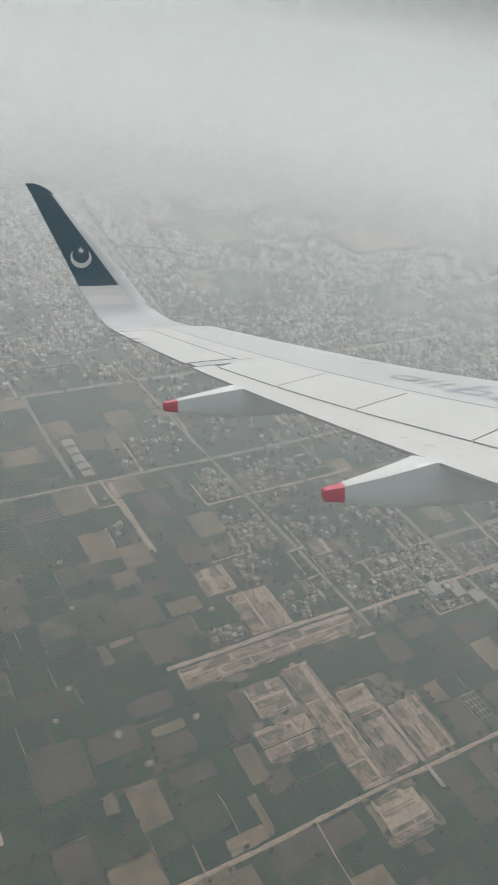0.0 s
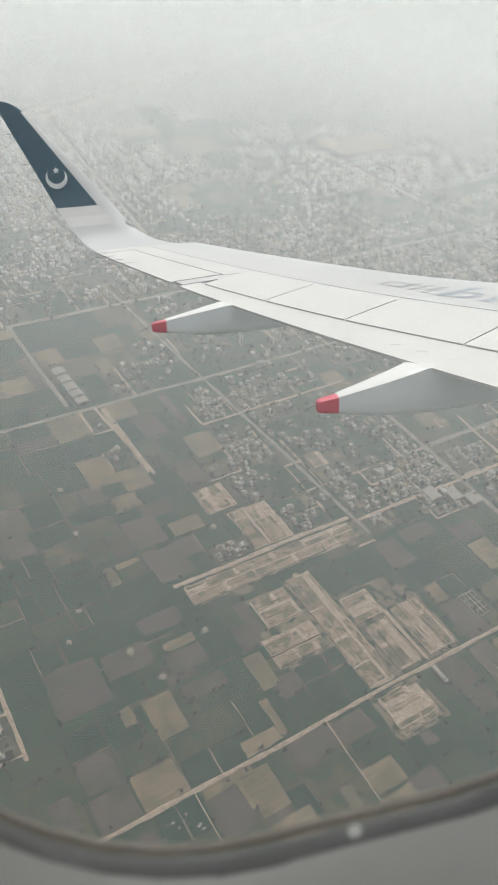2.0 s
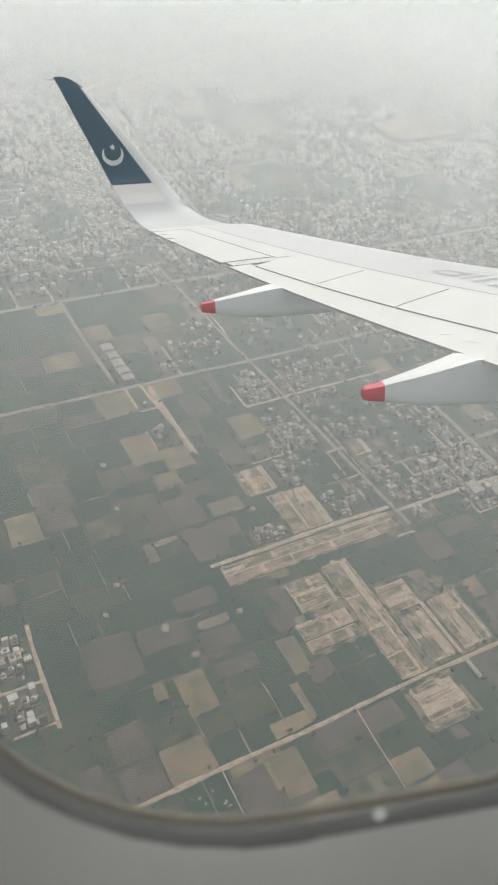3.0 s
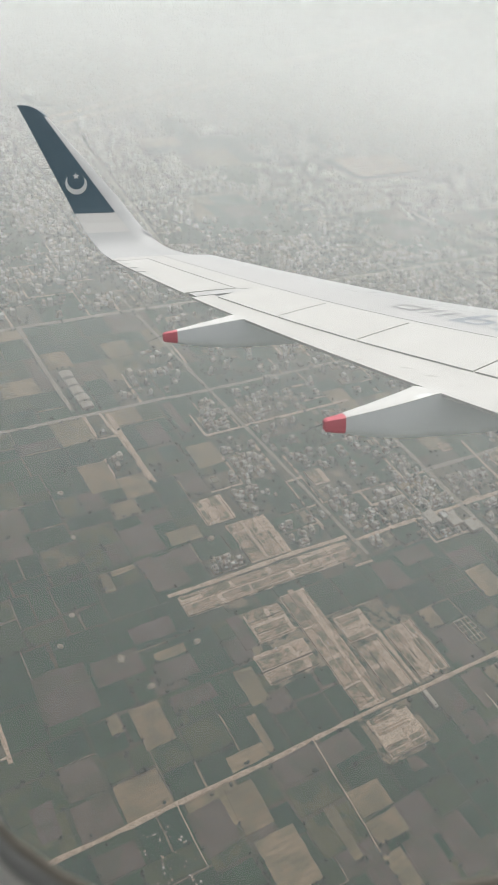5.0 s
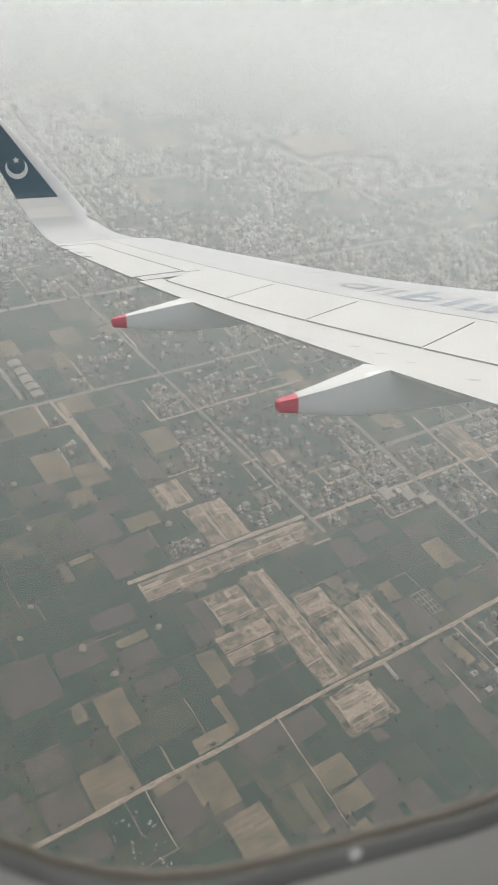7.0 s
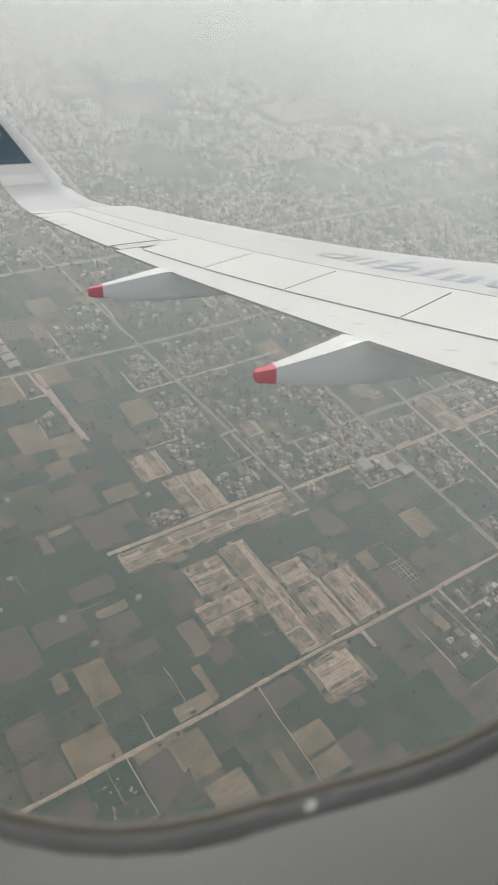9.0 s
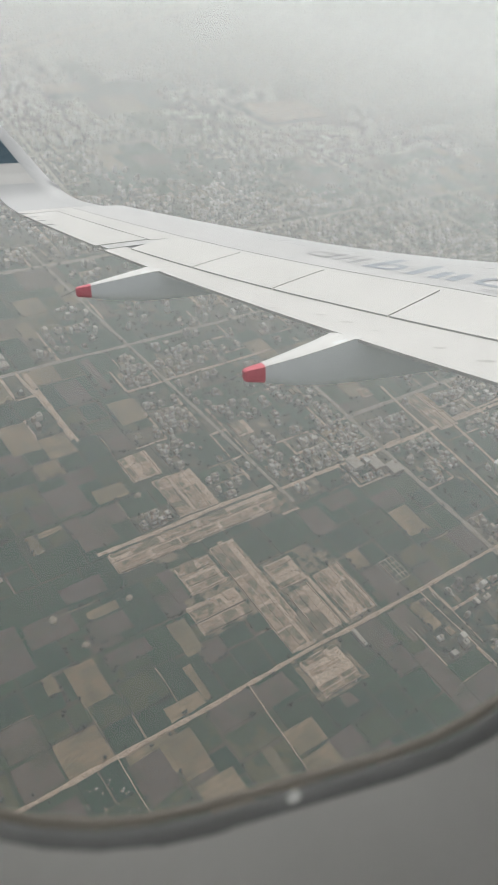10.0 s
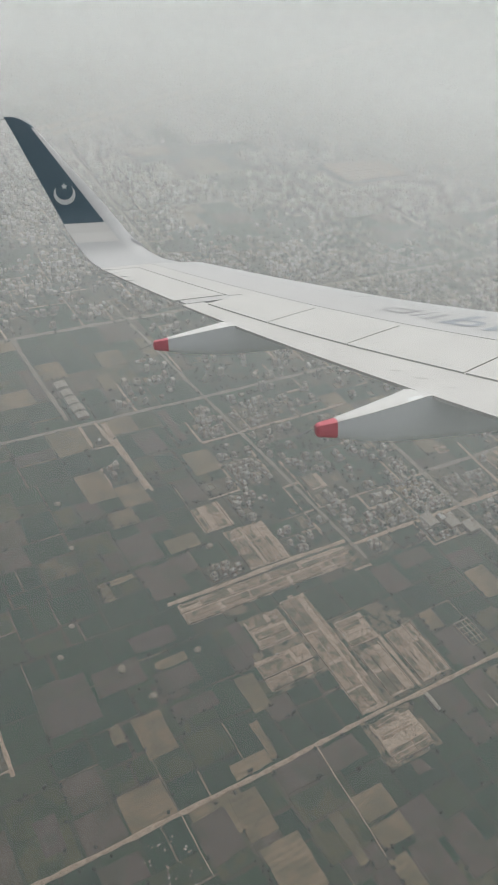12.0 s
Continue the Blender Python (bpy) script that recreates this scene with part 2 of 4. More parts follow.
PANE, pn, pl = nodes_of("window_acrylic")
pn.remove(pn["Principled BSDF"])
clear, scuff, gloss, a, b = (pn.new("ShaderNode" + k) for k in ("BsdfTransparent", "BsdfTranslucent", "BsdfGlossy", "MixShader", "MixShader"))
clear.inputs["Color"].default_value = (0.97, 0.975, 0.97, 1)
gloss.inputs["Roughness"].default_value = 0.03
pl.new(maths(pn, pl, "MULTIPLY", noise_of(pn, pl, 25.0, 5.0), 0.02), a.inputs[0])
b.inputs[0].default_value = 0.03
for one, two in ((clear, a.inputs[1]), (scuff, a.inputs[2]), (a, b.inputs[1]), (gloss, b.inputs[2]), (b, pn["Material Output"].inputs["Surface"])):
    pl.new(one.outputs[0], two)
# white translucent bead imitates the daylight that the breather hole catches
GLOW, gn, gl = nodes_of("lit_breather_hole")
gn.remove(gn["Principled BSDF"])
soft = gn.new("ShaderNodeBsdfTranslucent")
soft.inputs["Color"].default_value = (0.95, 0.95, 0.93, 1)
gl.new(soft.outputs[0], gn["Material Output"].inputs["Surface"])


# ---- mesh helpers ----
def part(name, bm, material, parent=None, label="", smooth=False):
    me = bpy.data.meshes.new(name)
    if isinstance(bm, bmesh.types.BMesh):
        bmesh.ops.recalc_face_normals(bm, faces=bm.faces)
        bm.to_mesh(me)
        bm.free()
    else:
        me.from_pydata(*[[tuple(c) for c in bm[0]], [], [tuple(c) for c in bm[1]]])
    me.materials.append(material)
    if smooth:
        me.shade_smooth()
        me.set_sharp_from_angle(angle=radians(38))
    ob = new(name, me)
    ob.parent = parent
    return tagged(ob, label)


def loft(rings, closed=True, caps=True):
    """A skin through rings of points, each with as many points."""
    bm = bmesh.new()
    rows = [[bm.verts.new(p) for p in ring] for ring in rings]
    k = len(rows[0])
    for one, two in zip(rows, rows[1:]):
        for i in range(k if closed else k - 1):
            j = (i + 1) % k
            bm.faces.new((one[i], one[j], two[j], two[i]))
    if caps and closed:
        bm.faces.new(rows[0])
        bm.faces.new(rows[-1][::-1])
    return bm


def plate(grid, thick, down=(0, 0, -1)):
    """A slab under a grid of points (rows of points), so thick towards down."""
    bm = bmesh.new()
    d = Vector(down) * thick
    top = [[bm.verts.new(p) for p in row] for row in grid]
    low = [[bm.verts.new(Vector(p) + d) for p in row] for row in grid]
    n, m = len(grid), len(grid[0])
    for i in range(n - 1):
        for j in range(m - 1):
            bm.faces.new((top[i][j], top[i + 1][j], top[i + 1][j + 1], top[i][j + 1]))
            bm.faces.new((low[i][j], low[i][j + 1], low[i + 1][j + 1], low[i + 1][j]))
    for i in range(n - 1):
        for j in (0, m - 1):
            bm.faces.new((top[i][j], low[i][j], low[i + 1][j], top[i + 1][j]))
    for j in range(m - 1):
        for i in (0, n - 1):
            bm.faces.new((top[i][j], top[i][j + 1], low[i][j + 1], low[i][j]))
    return bm


def line(a, b, n):
    return [a + (b - a) * i / (n - 1) for i in range(n)]


def aboard(ob):
    """Sets a thing, built in the aircraft's axes, into the world."""
    ob.matrix_world = AIR
    return ob


def on_grid(u, v):
    return u * math.cos(GRID) - v * math.sin(GRID), u * math.sin(GRID) + v * math.cos(GRID)


# ---- the ground ----
def disc(name, z, radius, material, rings=40, round_=64):
    verts, faces = [(0, 0, z)], []
    for i in range(1, rings + 1):
        for j in range(round_):
            a = 2 * math.pi * j / round_
            r = radius * (i / rings) ** 1.6
            verts.append((r * math.cos(a), r * math.sin(a), z))
    for j in range(round_):
        faces.append((0, 1 + j, 1 + (j + 1) % round_))
    for i in range(rings - 1):
        for j in range(round_):
            a, b = 1 + i * round_ + j, 1 + i * round_ + (j + 1) % round_
            faces.append((a, a + round_, b + round_, b))
    return part(name, (verts, faces), material)


ground = tagged(disc("ground", 0, 9000, PLAIN), "flat plain of dusty soil and rough grass", "ground", kind="structure")
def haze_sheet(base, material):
    """A sheet that stands in for haze: level over the plain, rising to the sky all round, far out."""
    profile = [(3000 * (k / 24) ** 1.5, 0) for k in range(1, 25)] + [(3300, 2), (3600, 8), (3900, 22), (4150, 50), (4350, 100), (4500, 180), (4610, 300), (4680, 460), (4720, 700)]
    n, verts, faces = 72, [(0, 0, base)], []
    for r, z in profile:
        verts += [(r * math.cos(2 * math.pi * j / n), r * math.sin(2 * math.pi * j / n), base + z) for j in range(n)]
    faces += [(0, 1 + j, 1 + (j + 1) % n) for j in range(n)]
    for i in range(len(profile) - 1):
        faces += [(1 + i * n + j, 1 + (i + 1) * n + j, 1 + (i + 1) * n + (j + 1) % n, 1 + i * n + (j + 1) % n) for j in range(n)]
    ob = tagged(part("backdrop", (verts, faces), material, smooth=True), "thin sheet painted as pale grey haze over the plain", "haze", kind="structure")
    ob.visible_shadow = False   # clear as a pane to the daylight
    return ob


# six stacked sheets share the painted haze between them
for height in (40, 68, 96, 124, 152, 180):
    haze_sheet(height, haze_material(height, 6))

# Roads in grid axes: from, to (u, v), width, paved
ROADS = [((-900, 250), (2500, 250), 3.3, 0), ((-600, 728), (1600, 726), 4.5, 1), ((-600, 940), (1400, 938), 6, 1), ((433, 1000), (475, 405), 4, 1),
         ((301, 728), (314, 588), 3.6, 0), ((628, 600), (628, 60), 5.5, 1), ((622, 490), (1500, 492), 5, 1), ((470, 428), (900, 424), 4, 0),
         ((404, 642), (620, 646), 3.0, 0), ((269, 940), (273, 741), 5, 1), ((256, 436), (468, 436), 4, 0), ((370, 396), (370, 254), 5, 0)]
FAR_ROADS = [((583, 1748), (1449, 2167), 14, 0), ((608, 1716), (1474, 2135), 14, 0), ((1449, 2151), (2900, 2850), 30, 0), ((1029, 1670), (1109, 1329), 9, 1), ((1109, 1329), (1145, 1076), 9, 1),
             ((1145, 1076), (1215, 820), 9, 1), ((1215, 820), (1330, 300), 9, 1), ((422, 318), (422, 256), 3.6, 0), ((303, 248), (297, 150), 1.0, 0),
             ((175, 248), (175, 200), 0.9, 0), ((512, 252), (518, 150), 1.2, 0), ((880, 100), (880, 900), 4, 1), ((500, 1290), (1900, 1330), 6, 1), ((560, 1000), (620, 1740), 6, 1)]
SITE_ROADS = [((816, 527), (933, 521), 3, 0), ((816, 548), (933, 542), 3, 0), ((933, 519), (937, 622), 3, 0), ((817, 640), (937, 620), 3, 0), ((700, 300), (712, 520), 3, 0), ((735, 240), (748, 424), 3.4, 0),
              ((-60, 385), (76, 381), 3, 0), ((74, 334), (78, 440), 3, 0), ((20, 336), (24, 440), 3, 0)]


def road_thing(start, end, width, paved, seed):
    rng = random.Random(seed)
    a, b = Vector(on_grid(*start)).to_3d(), Vector(on_grid(*end)).to_3d()
    n = max(2, int((b - a).length / 9))
    side = (b - a).normalized().cross(Vector((0, 0, 1)))
    rows = []
    for i in range(n + 1):
        c = a.lerp(b, i / n) + side * (rng.uniform(-0.25, 0.25) + 1.6 * noise.noise((i * 0.13, seed * 3.7, 0.5)))
        w = width / 2 * rng.uniform(0.75, 1.25)
        rows.append([c + side * s * w + Vector((0, 0, z)) for s, z in ((-1.35, 0.0), (-1.0, 0.62), (-0.5, 0.74), (0.5, 0.74), (1.0, 0.62), (1.35, 0.0))])
    ob = part("road", loft(rows, closed=False), PAVED if paved else TRACK)
    return tagged(ob, "narrow dusty asphalt road on a low bank" if paved else "pale dirt road between the fields", "road", kind="structure")


for i, (a, b, w, paved) in enumerate(ROADS + FAR_ROADS + SITE_ROADS):
    road_thing(a, b, w, paved, i)


def slab(u0, u1, v0, v1, z, rng, wobble, gap=(0.5, 1.6)):
    """One parcel: an uneven outline, a sloping bund and a flat top."""
    g = rng.uniform(*gap)
    out = []
    for a, b in ((u0 + g, v0 + g), (u1 - g, v0 + g), (u1 - g, v1 - g), (u0 + g, v1 - g)):
        out.append((a + rng.uniform(-wobble, wobble), b + rng.uniform(-wobble, wobble)))
    ring = []
    for i in range(4):
        (a, b), (c, d) = out[i], out[(i + 1) % 4]
        for k in (0, 0.2, 0.4, 0.6, 0.8):
            j = 0 if k == 0 else wobble * 0.4
            ring.append((a + (c - a) * k + rng.uniform(-j, j), b + (d - b) * k + rng.uniform(-j, j)))
    mu, mv = (u0 + u1) / 2, (v0 + v1) / 2
    low = [(*on_grid(a, b), 0.0) for a, b in ring]
    top = [(*on_grid(mu + (a - mu) * 0.985, mv + (b - mv) * 0.985), z) for a, b in ring]
    n = len(ring)
    return low + top, [tuple(range(n, 2 * n))] + [(i, (i + 1) % n, n + (i + 1) % n, n + i) for i in range(n)]


# Cleared building land in grid axes: u0, u1, v0, v1
CLEARED = [(262, 463, 405, 432), (354, 386, 254, 394), (309, 352, 350, 388), (295, 352, 308, 344), (388, 424, 316, 350), (426, 463, 256, 318), (389, 419, 256, 312), (352, 398, 204, 246),
           (723, 757, 417, 488), (673, 692, 510, 528), (480, 505, 516, 543), (1133, 1308, 1327, 1435), (335, 372, 505, 545), (352, 402, 440, 500), (306, 314, 592, 722)]


def cleared_thing(u0, u1, v0, v1, seed):
    """Bulldozed earth: a lumpy sheet with raised plots and rutted lanes."""
    rng = random.Random(seed)
    step = 2.5 if u0 < 1000 else 6
    n, m = max(8, int((u1 - u0) / step)), max(8, int((v1 - v0) / step))
    verts, faces = [], []
    for i in range(n + 1):
        for j in range(m + 1):
            edge = i in (0, n) or j in (0, m)
            u, v = u0 + (u1 - u0) * i / n, v0 + (v1 - v0) * j / m
            if edge:
                u, v = u + rng.uniform(-1.0, 1.0), v + rng.uniform(-1.0, 1.0)
            lump = noise.noise((u * 0.09, v * 0.09, seed)) * 1.3 + noise.noise((u * 0.3, v * 0.3, seed + 9)) * 0.6
            verts.append((*on_grid(u, v), -0.2 if edge else max(0.62, 0.8 + 0.35 * lump)))
    for i in range(n):
        for j in range(m):
            a = i * (m + 1) + j
            faces.append((a, a + m + 1, a + m + 2, a + 1))
    land = tagged(part("building_plot", (verts, faces), TRACK), "bulldozed sandy building land with ruts and plots", "building plot", kind="structure")
    # plots in rows between pale lanes, the rows along the longer side
    verts, faces = [], []
    along = u1 - u0 > v1 - v0
    a0, a1, b0, b1 = (u0, u1, v0, v1) if along else (v0, v1, u0, u1)
    b = b0 + rng.uniform(1.5, 3.0)
    while b < b1 - 4:
        depth = min(rng.uniform(10, 19), b1 - 1.5 - b)
        a = a0 + rng.uniform(2, 4)
        while a < a1 - 5:
            w = rng.uniform(13, 42)
            e = min(a + w, a1 - 1.8)
            for back in (0, 1):   # two plots back to back, each with a lower worn patch inside
                c, d = b + back * depth / 2, b + (back + 1) * depth / 2
                if rng.random() < 0.85 and depth > 5:
                    for inset, z in ((0.0, 1.22), (rng.uniform(1.2, 2.2), 1.30)):
                        box = (a + inset, e - inset, c + inset * 0.7, d - inset * 0.7)
                        if box[1] - box[0] > 3 and box[3] - box[2] > 1.5:
                            one, two = slab(*(box if along else (box[2], box[3], box[0], box[1])), z + rng.uniform(0, 0.05), rng, 0.7, (0.1, 0.3))
                            faces += [tuple(len(verts) + k for k in f) for f in two]
                            verts += one
            a += w + rng.choice((1.0, 3.5, 4.5))
        b += depth + rng.choice((3.0, 4.0, 5.0))
    tagged(part("raised_plots", (verts, faces), SAND, land), kind="stuff")
    return land


for i, c in enumerate(CLEARED):
    cleared_thing(*c, i)

# How built up the plain is, in grid axes: u0, u1, v0, v1, share; the first that holds counts
ZONES = [(693, 800, 1150, 1318, 0.02), (765, 980, 1450, 1590, 0.02), (1000, 1110, 1040, 1190, 0.05), (1110, 1320, 1310, 1440, 0.0), (1200, 1650, 640, 1120, 0.22), (290, 320, 590, 726, 0.42),
         (395, 565, 572, 705, 0.64), (335, 452, 440, 565, 0.42), (385, 440, 745, 835, 0.6), (338, 378, 732, 775, 0.5), (440, 625, 465, 572, 0.55), (445, 545, 400, 465, 0.42)]
OUTER_ZONES = [(-60, 78, 334, 442, 0.8), (740, 930, 200, 490, 0.72), (545, 730, 375, 470, 0.68), (640, 740, 270, 375, 0.62), (500, 640, 90, 246, 0.48), (415, 475, 90, 190, 0.10), (560, 720, 572, 724, 0.30), (440, 600, 705, 940, 0.40),
               (600, 1250, 690, 1000, 0.80), (720, 1200, 100, 690, 0.30), (200, 440, 945, 1040, 0.5), (-200, 215, 440, 720, 0.02)]


def town(u, v):
    """How built up the plain is at a place, 0 to 1."""
    d = next((z[4] for z in ZONES + OUTER_ZONES if z[0] < u < z[1] and z[2] < v < z[3]), 0.03 if v < 940 else 0.72)
    if v > 1000 and d > 0.5:
        d += 0.75 * noise.noise((u * 0.0042, v * 0.0042, 3.3)) + 0.1
    elif d > 0.2:
        d += 0.22 * noise.noise((u * 0.02, v * 0.02, 7.7))
    return max(0.0, min(1.0, d))


def split(u0, u1, v0, v1, out, rng):
    """Cuts the plain into parcels along the grid."""
    w, h, away = u1 - u0, v1 - v0, max(0, (v0 + v1) / 2 - 700, abs((u0 + u1) / 2 - 400) - 700)
    goal = (30 if town((u0 + u1) / 2, (v0 + v1) / 2) < 0.3 else 40) + away * 0.035
    for cuts, lo, hi, first in (((306, 452, 474, 628), u0, u1, True), ((250, 430, 490, 644, 727, 939), v0, v1, False)):
        for c in cuts:
            if lo + 1 < c < hi - 1 and max(w, h) > 110:
                split(*((u0, c, v0, v1) if first else (u0, u1, v0, c)), out, rng)
                split(*((c, u1, v0, v1) if first else (u0, u1, c, v1)), out, rng)
                return
    if max(w, h) > goal * rng.uniform(1.1, 1.9) and max(w, h) > 26:
        k = rng.uniform(0.36, 0.64)
        if w * rng.uniform(0.75, 1.1) > h:
            split(u0, u0 + w * k, v0, v1, out, rng)
            split(u0 + w * k, u1, v0, v1, out, rng)
        else:
            split(u0, u1, v0, v0 + h * k, out, rng)
            split(u0, u1, v0 + h * k, v1, out, rng)
    else:
        out.append((u0, u1, v0, v1))


parcels = []
split(-900, 4300, -500, 4100, parcels, random.Random(5))
rng = random.Random(11)


def inside(u, v, gap=0.0):
    return any(a - gap < u < b + gap and c - gap < v < d + gap for a, b, c, d in CLEARED)


def on_road(u, v, gap):
    for (ua, va), (ub, vb), w, _ in ROADS + FAR_ROADS + SITE_ROADS:
        du, dv = ub - ua, vb - va
        k = max(0, min(1, ((u - ua) * du + (v - va) * dv) / (du * du + dv * dv)))
        if math.hypot(u - ua - k * du, v - va - k * dv) < w / 2 + gap:
            return True
    return False


# Fields that stand out, in grid axes: u0, u1, v0, v1
TAN_FIELDS = [(585, 680, 765, 829), (368, 407, 590, 632), (289, 325, 492, 515), (356, 394, 831, 869), (153, 165, 322, 341), (172, 202, 298, 340), (211, 239, 204, 245), (213, 249, 153, 200), (300, 332, 174, 201),
              (299, 331, 153, 174), (274, 287, 151, 198), (297, 316, 115, 147), (489, 505, 206, 243), (271, 291, 298, 336), (556, 588, 305, 346), (214, 246, 371, 383), (260, 270, 255, 294),
              (203, 215, 460, 486), (240, 276, 592, 643), (274, 308, 828, 869), (338, 359, 780, 820), (575, 613, 470, 487), (215, 243, 478, 487), (225, 262, 252, 268)]
BROWN_FIELDS = [(244, 282, 492, 535), (246, 286, 443, 487), (203, 248, 395, 417), (208, 248, 347, 371), (159, 206, 367, 396), (108, 158, 350, 402), (208, 249, 319, 336), (292, 308, 350, 392),
                (297, 337, 223, 246), (177, 209, 203, 241), (74, 92, 264, 294), (502, 544, 374, 396), (466, 496, 352, 392), (466, 502, 256, 272), (463, 488, 208, 247), (425, 440, 204, 244),
                (362, 378, 187, 202), (314, 343, 104, 149), (102, 138, 219, 242), (348, 377, 104, 149), (555, 594, 347, 372), (330, 362, 645, 690), (380, 392, 655, 720)]

WASTE_LAND = [(384, 466, 252, 352), (298, 358, 304, 392), (346, 404, 200, 250), (300, 330, 396, 440), (440, 470, 398, 440)]


def marked(u, v):
    """Whether a place lies well inside one of those fields."""
    return any(a + 1.5 < u < b - 1.5 and c + 1.5 < v < d - 1.5 for a, b, c, d in TAN_FIELDS + BROWN_FIELDS)


kinds = {"crop": (CROP, "dark green crop field with uneven edges"), "plough": (PLOUGH, "bare brown ploughed field"),
         "stubble": (STUBBLE, "dry tan stubble field"), "pasture": (PASTURE, "olive grazed pasture with worn patches"), "waste": (WASTE, "weedy sandy waste land by the plots"),
         "lot": (LOT, "dusty weedy lots between houses")}
fields, plots = [], []
for u0, u1, v0, v1 in parcels:
    mu, mv = (u0 + u1) / 2, (v0 + v1) / 2
    d = town(mu, mv)
    k = rng.random()
    if d > 0.25:
        kind = "lot" if k < 0.72 or d > 0.7 else "crop"
        plots.append((u0, u1, v0, v1, d if kind == "lot" else 0.12))
    elif mv > 900 or mu > 640 or mu < 60:
        kind = "crop" if k < 0.62 else "plough" if k < 0.84 else "stubble"
    else:
        green = 0.5 if mv < 300 else 0.78
        kind = "crop" if k < green else "pasture" if k < green + 0.45 * (1 - green) else "plough" if k < 0.95 else "stubble"
    if inside(mu, mv, -3):
        continue
    fields.append((math.hypot(mu - 300, mv - 400), kind, (u0, u1, v0, v1), rng.uniform(0.14, 0.36)))
for kind, boxes in (("stubble", TAN_FIELDS), ("plough", BROWN_FIELDS)):
    for box in boxes:
        fields.append((0.0, kind, box, rng.uniform(0.44, 0.5)))
for box in WASTE_LAND:
    fields.append((0.0, "waste", box, 0.41))
fields.sort()
rest = {k: ([], []) for k in kinds}
for i, (away, kind, box, z) in enumerate(fields):
    verts, faces = slab(*box, z, rng, 1.3)
    if i < 300:
        tagged(part("field", (verts, faces), kinds[kind][0]), kinds[kind][1], "field", "fields of the plain", "structure")
    else:
        base = len(rest[kind][0])
        rest[kind][0].extend(verts)
        rest[kind][1].extend(tuple(base + j for j in f) for f in faces)
for kind, (verts, faces) in rest.items():
    tagged(part("far_fields", (verts, faces), kinds[kind][0]), kinds[kind][1] + "s further off", "fields", kind="stuff")


# ---- houses ----
def box_bm(bm, x0, x1, y0, y1, z0, z1):
    v = [bm.verts.new((x, y, z)) for z in (z0, z1) for y in (y0, y1) for x in (x0, x1)]
    for f in ((0, 1, 3, 2), (4, 6, 7, 5), (0, 4, 5, 1), (1, 5, 7, 3), (3, 7, 6, 2), (2, 6, 4, 0)):
        bm.faces.new([v[i] for i in f])


def house_thing(w, d, h, rooms, seed):
    """A flat-roofed house: walls with a parapet, a sunk roof, a stair room, a water tank, doors and windows."""
    r = random.Random(seed)
    house = new("house")
    bm = bmesh.new()
    t = 0.35
    for x0, x1, y0, y1 in ((-w, w, -d, -d + t), (-w, w, d - t, d), (-w, -w + t, -d + t, d - t), (w - t, w, -d + t, d - t)):
        box_bm(bm, x0, x1, y0, y1, 0, h + 0.9)
    part("wall", bm, HOUSE, house)
    bm = bmesh.new()
    box_bm(bm, -w + t, w - t, -d + t, d - t, h - 0.25, h)
    part("roof", bm, ROOF, house)
    bm = bmesh.new()
    sx, sy = (w - 1.6) * r.choice((-1, 1)), (d - 1.8) * r.choice((-1, 1))
    box_bm(bm, sx - 1.0, sx + 1.0, sy - 1.2, sy + 1.2, h, h + 2.3)
    box_bm(bm, sx - 1.15, sx + 1.15, sy - 1.35, sy + 1.35, h + 2.3, h + 2.45)
    part("stair_room", bm, HOUSE, house)
    bm = bmesh.new()
    bmesh.ops.create_cone(bm, cap_ends=True, segments=8, radius1=0.7, radius2=0.6, depth=1.4, matrix=Matrix.Translation((-sx, sy * 0.6, h + 0.7)))
    part("water_tank", bm, TANK, house)
    for k in range(rooms):
        for s in (-1, 1):
            bm = bmesh.new()
            x = -w + (k + 0.5) * 2 * w / rooms
            box_bm(bm, x - 0.7, x + 0.7, s * d - 0.12, s * d + 0.04, h - 2.2, h - 0.8)
            part("window", bm, DOOR, house)
    if r.random() < 0.6:
        bm = bmesh.new()
        box_bm(bm, -w * 0.5, w * 0.5, -d - 2.6, -d - 0.01, h * 0.5 - 0.2, h * 0.5)
        for x in (-w * 0.45, w * 0.45):
            box_bm(bm, x - 0.15, x + 0.15, -d - 2.5, -d - 2.2, 0, h * 0.5 - 0.2)
        part("porch", bm, ROOF, house)
    return tagged(house, "flat-roofed plastered brick house with a parapet", "house", "houses of the villages")


def far_boxes(items):
    verts, faces = [], []
    for x, y, w, d, h, a in items:
        c, s, b = math.cos(a), math.sin(a), len(verts)
        for z in (0, h):
            verts += [(x + p * c - q * s, y + p * s + q * c, z) for p, q in ((-w, -d), (w, -d), (w, d), (-w, d))]
        faces += [(b + 4, b + 5, b + 6, b + 7)] + [(b + i, b + (i + 1) % 4, b + 4 + (i + 1) % 4, b + 4 + i) for i in range(4)]
    return verts, faces


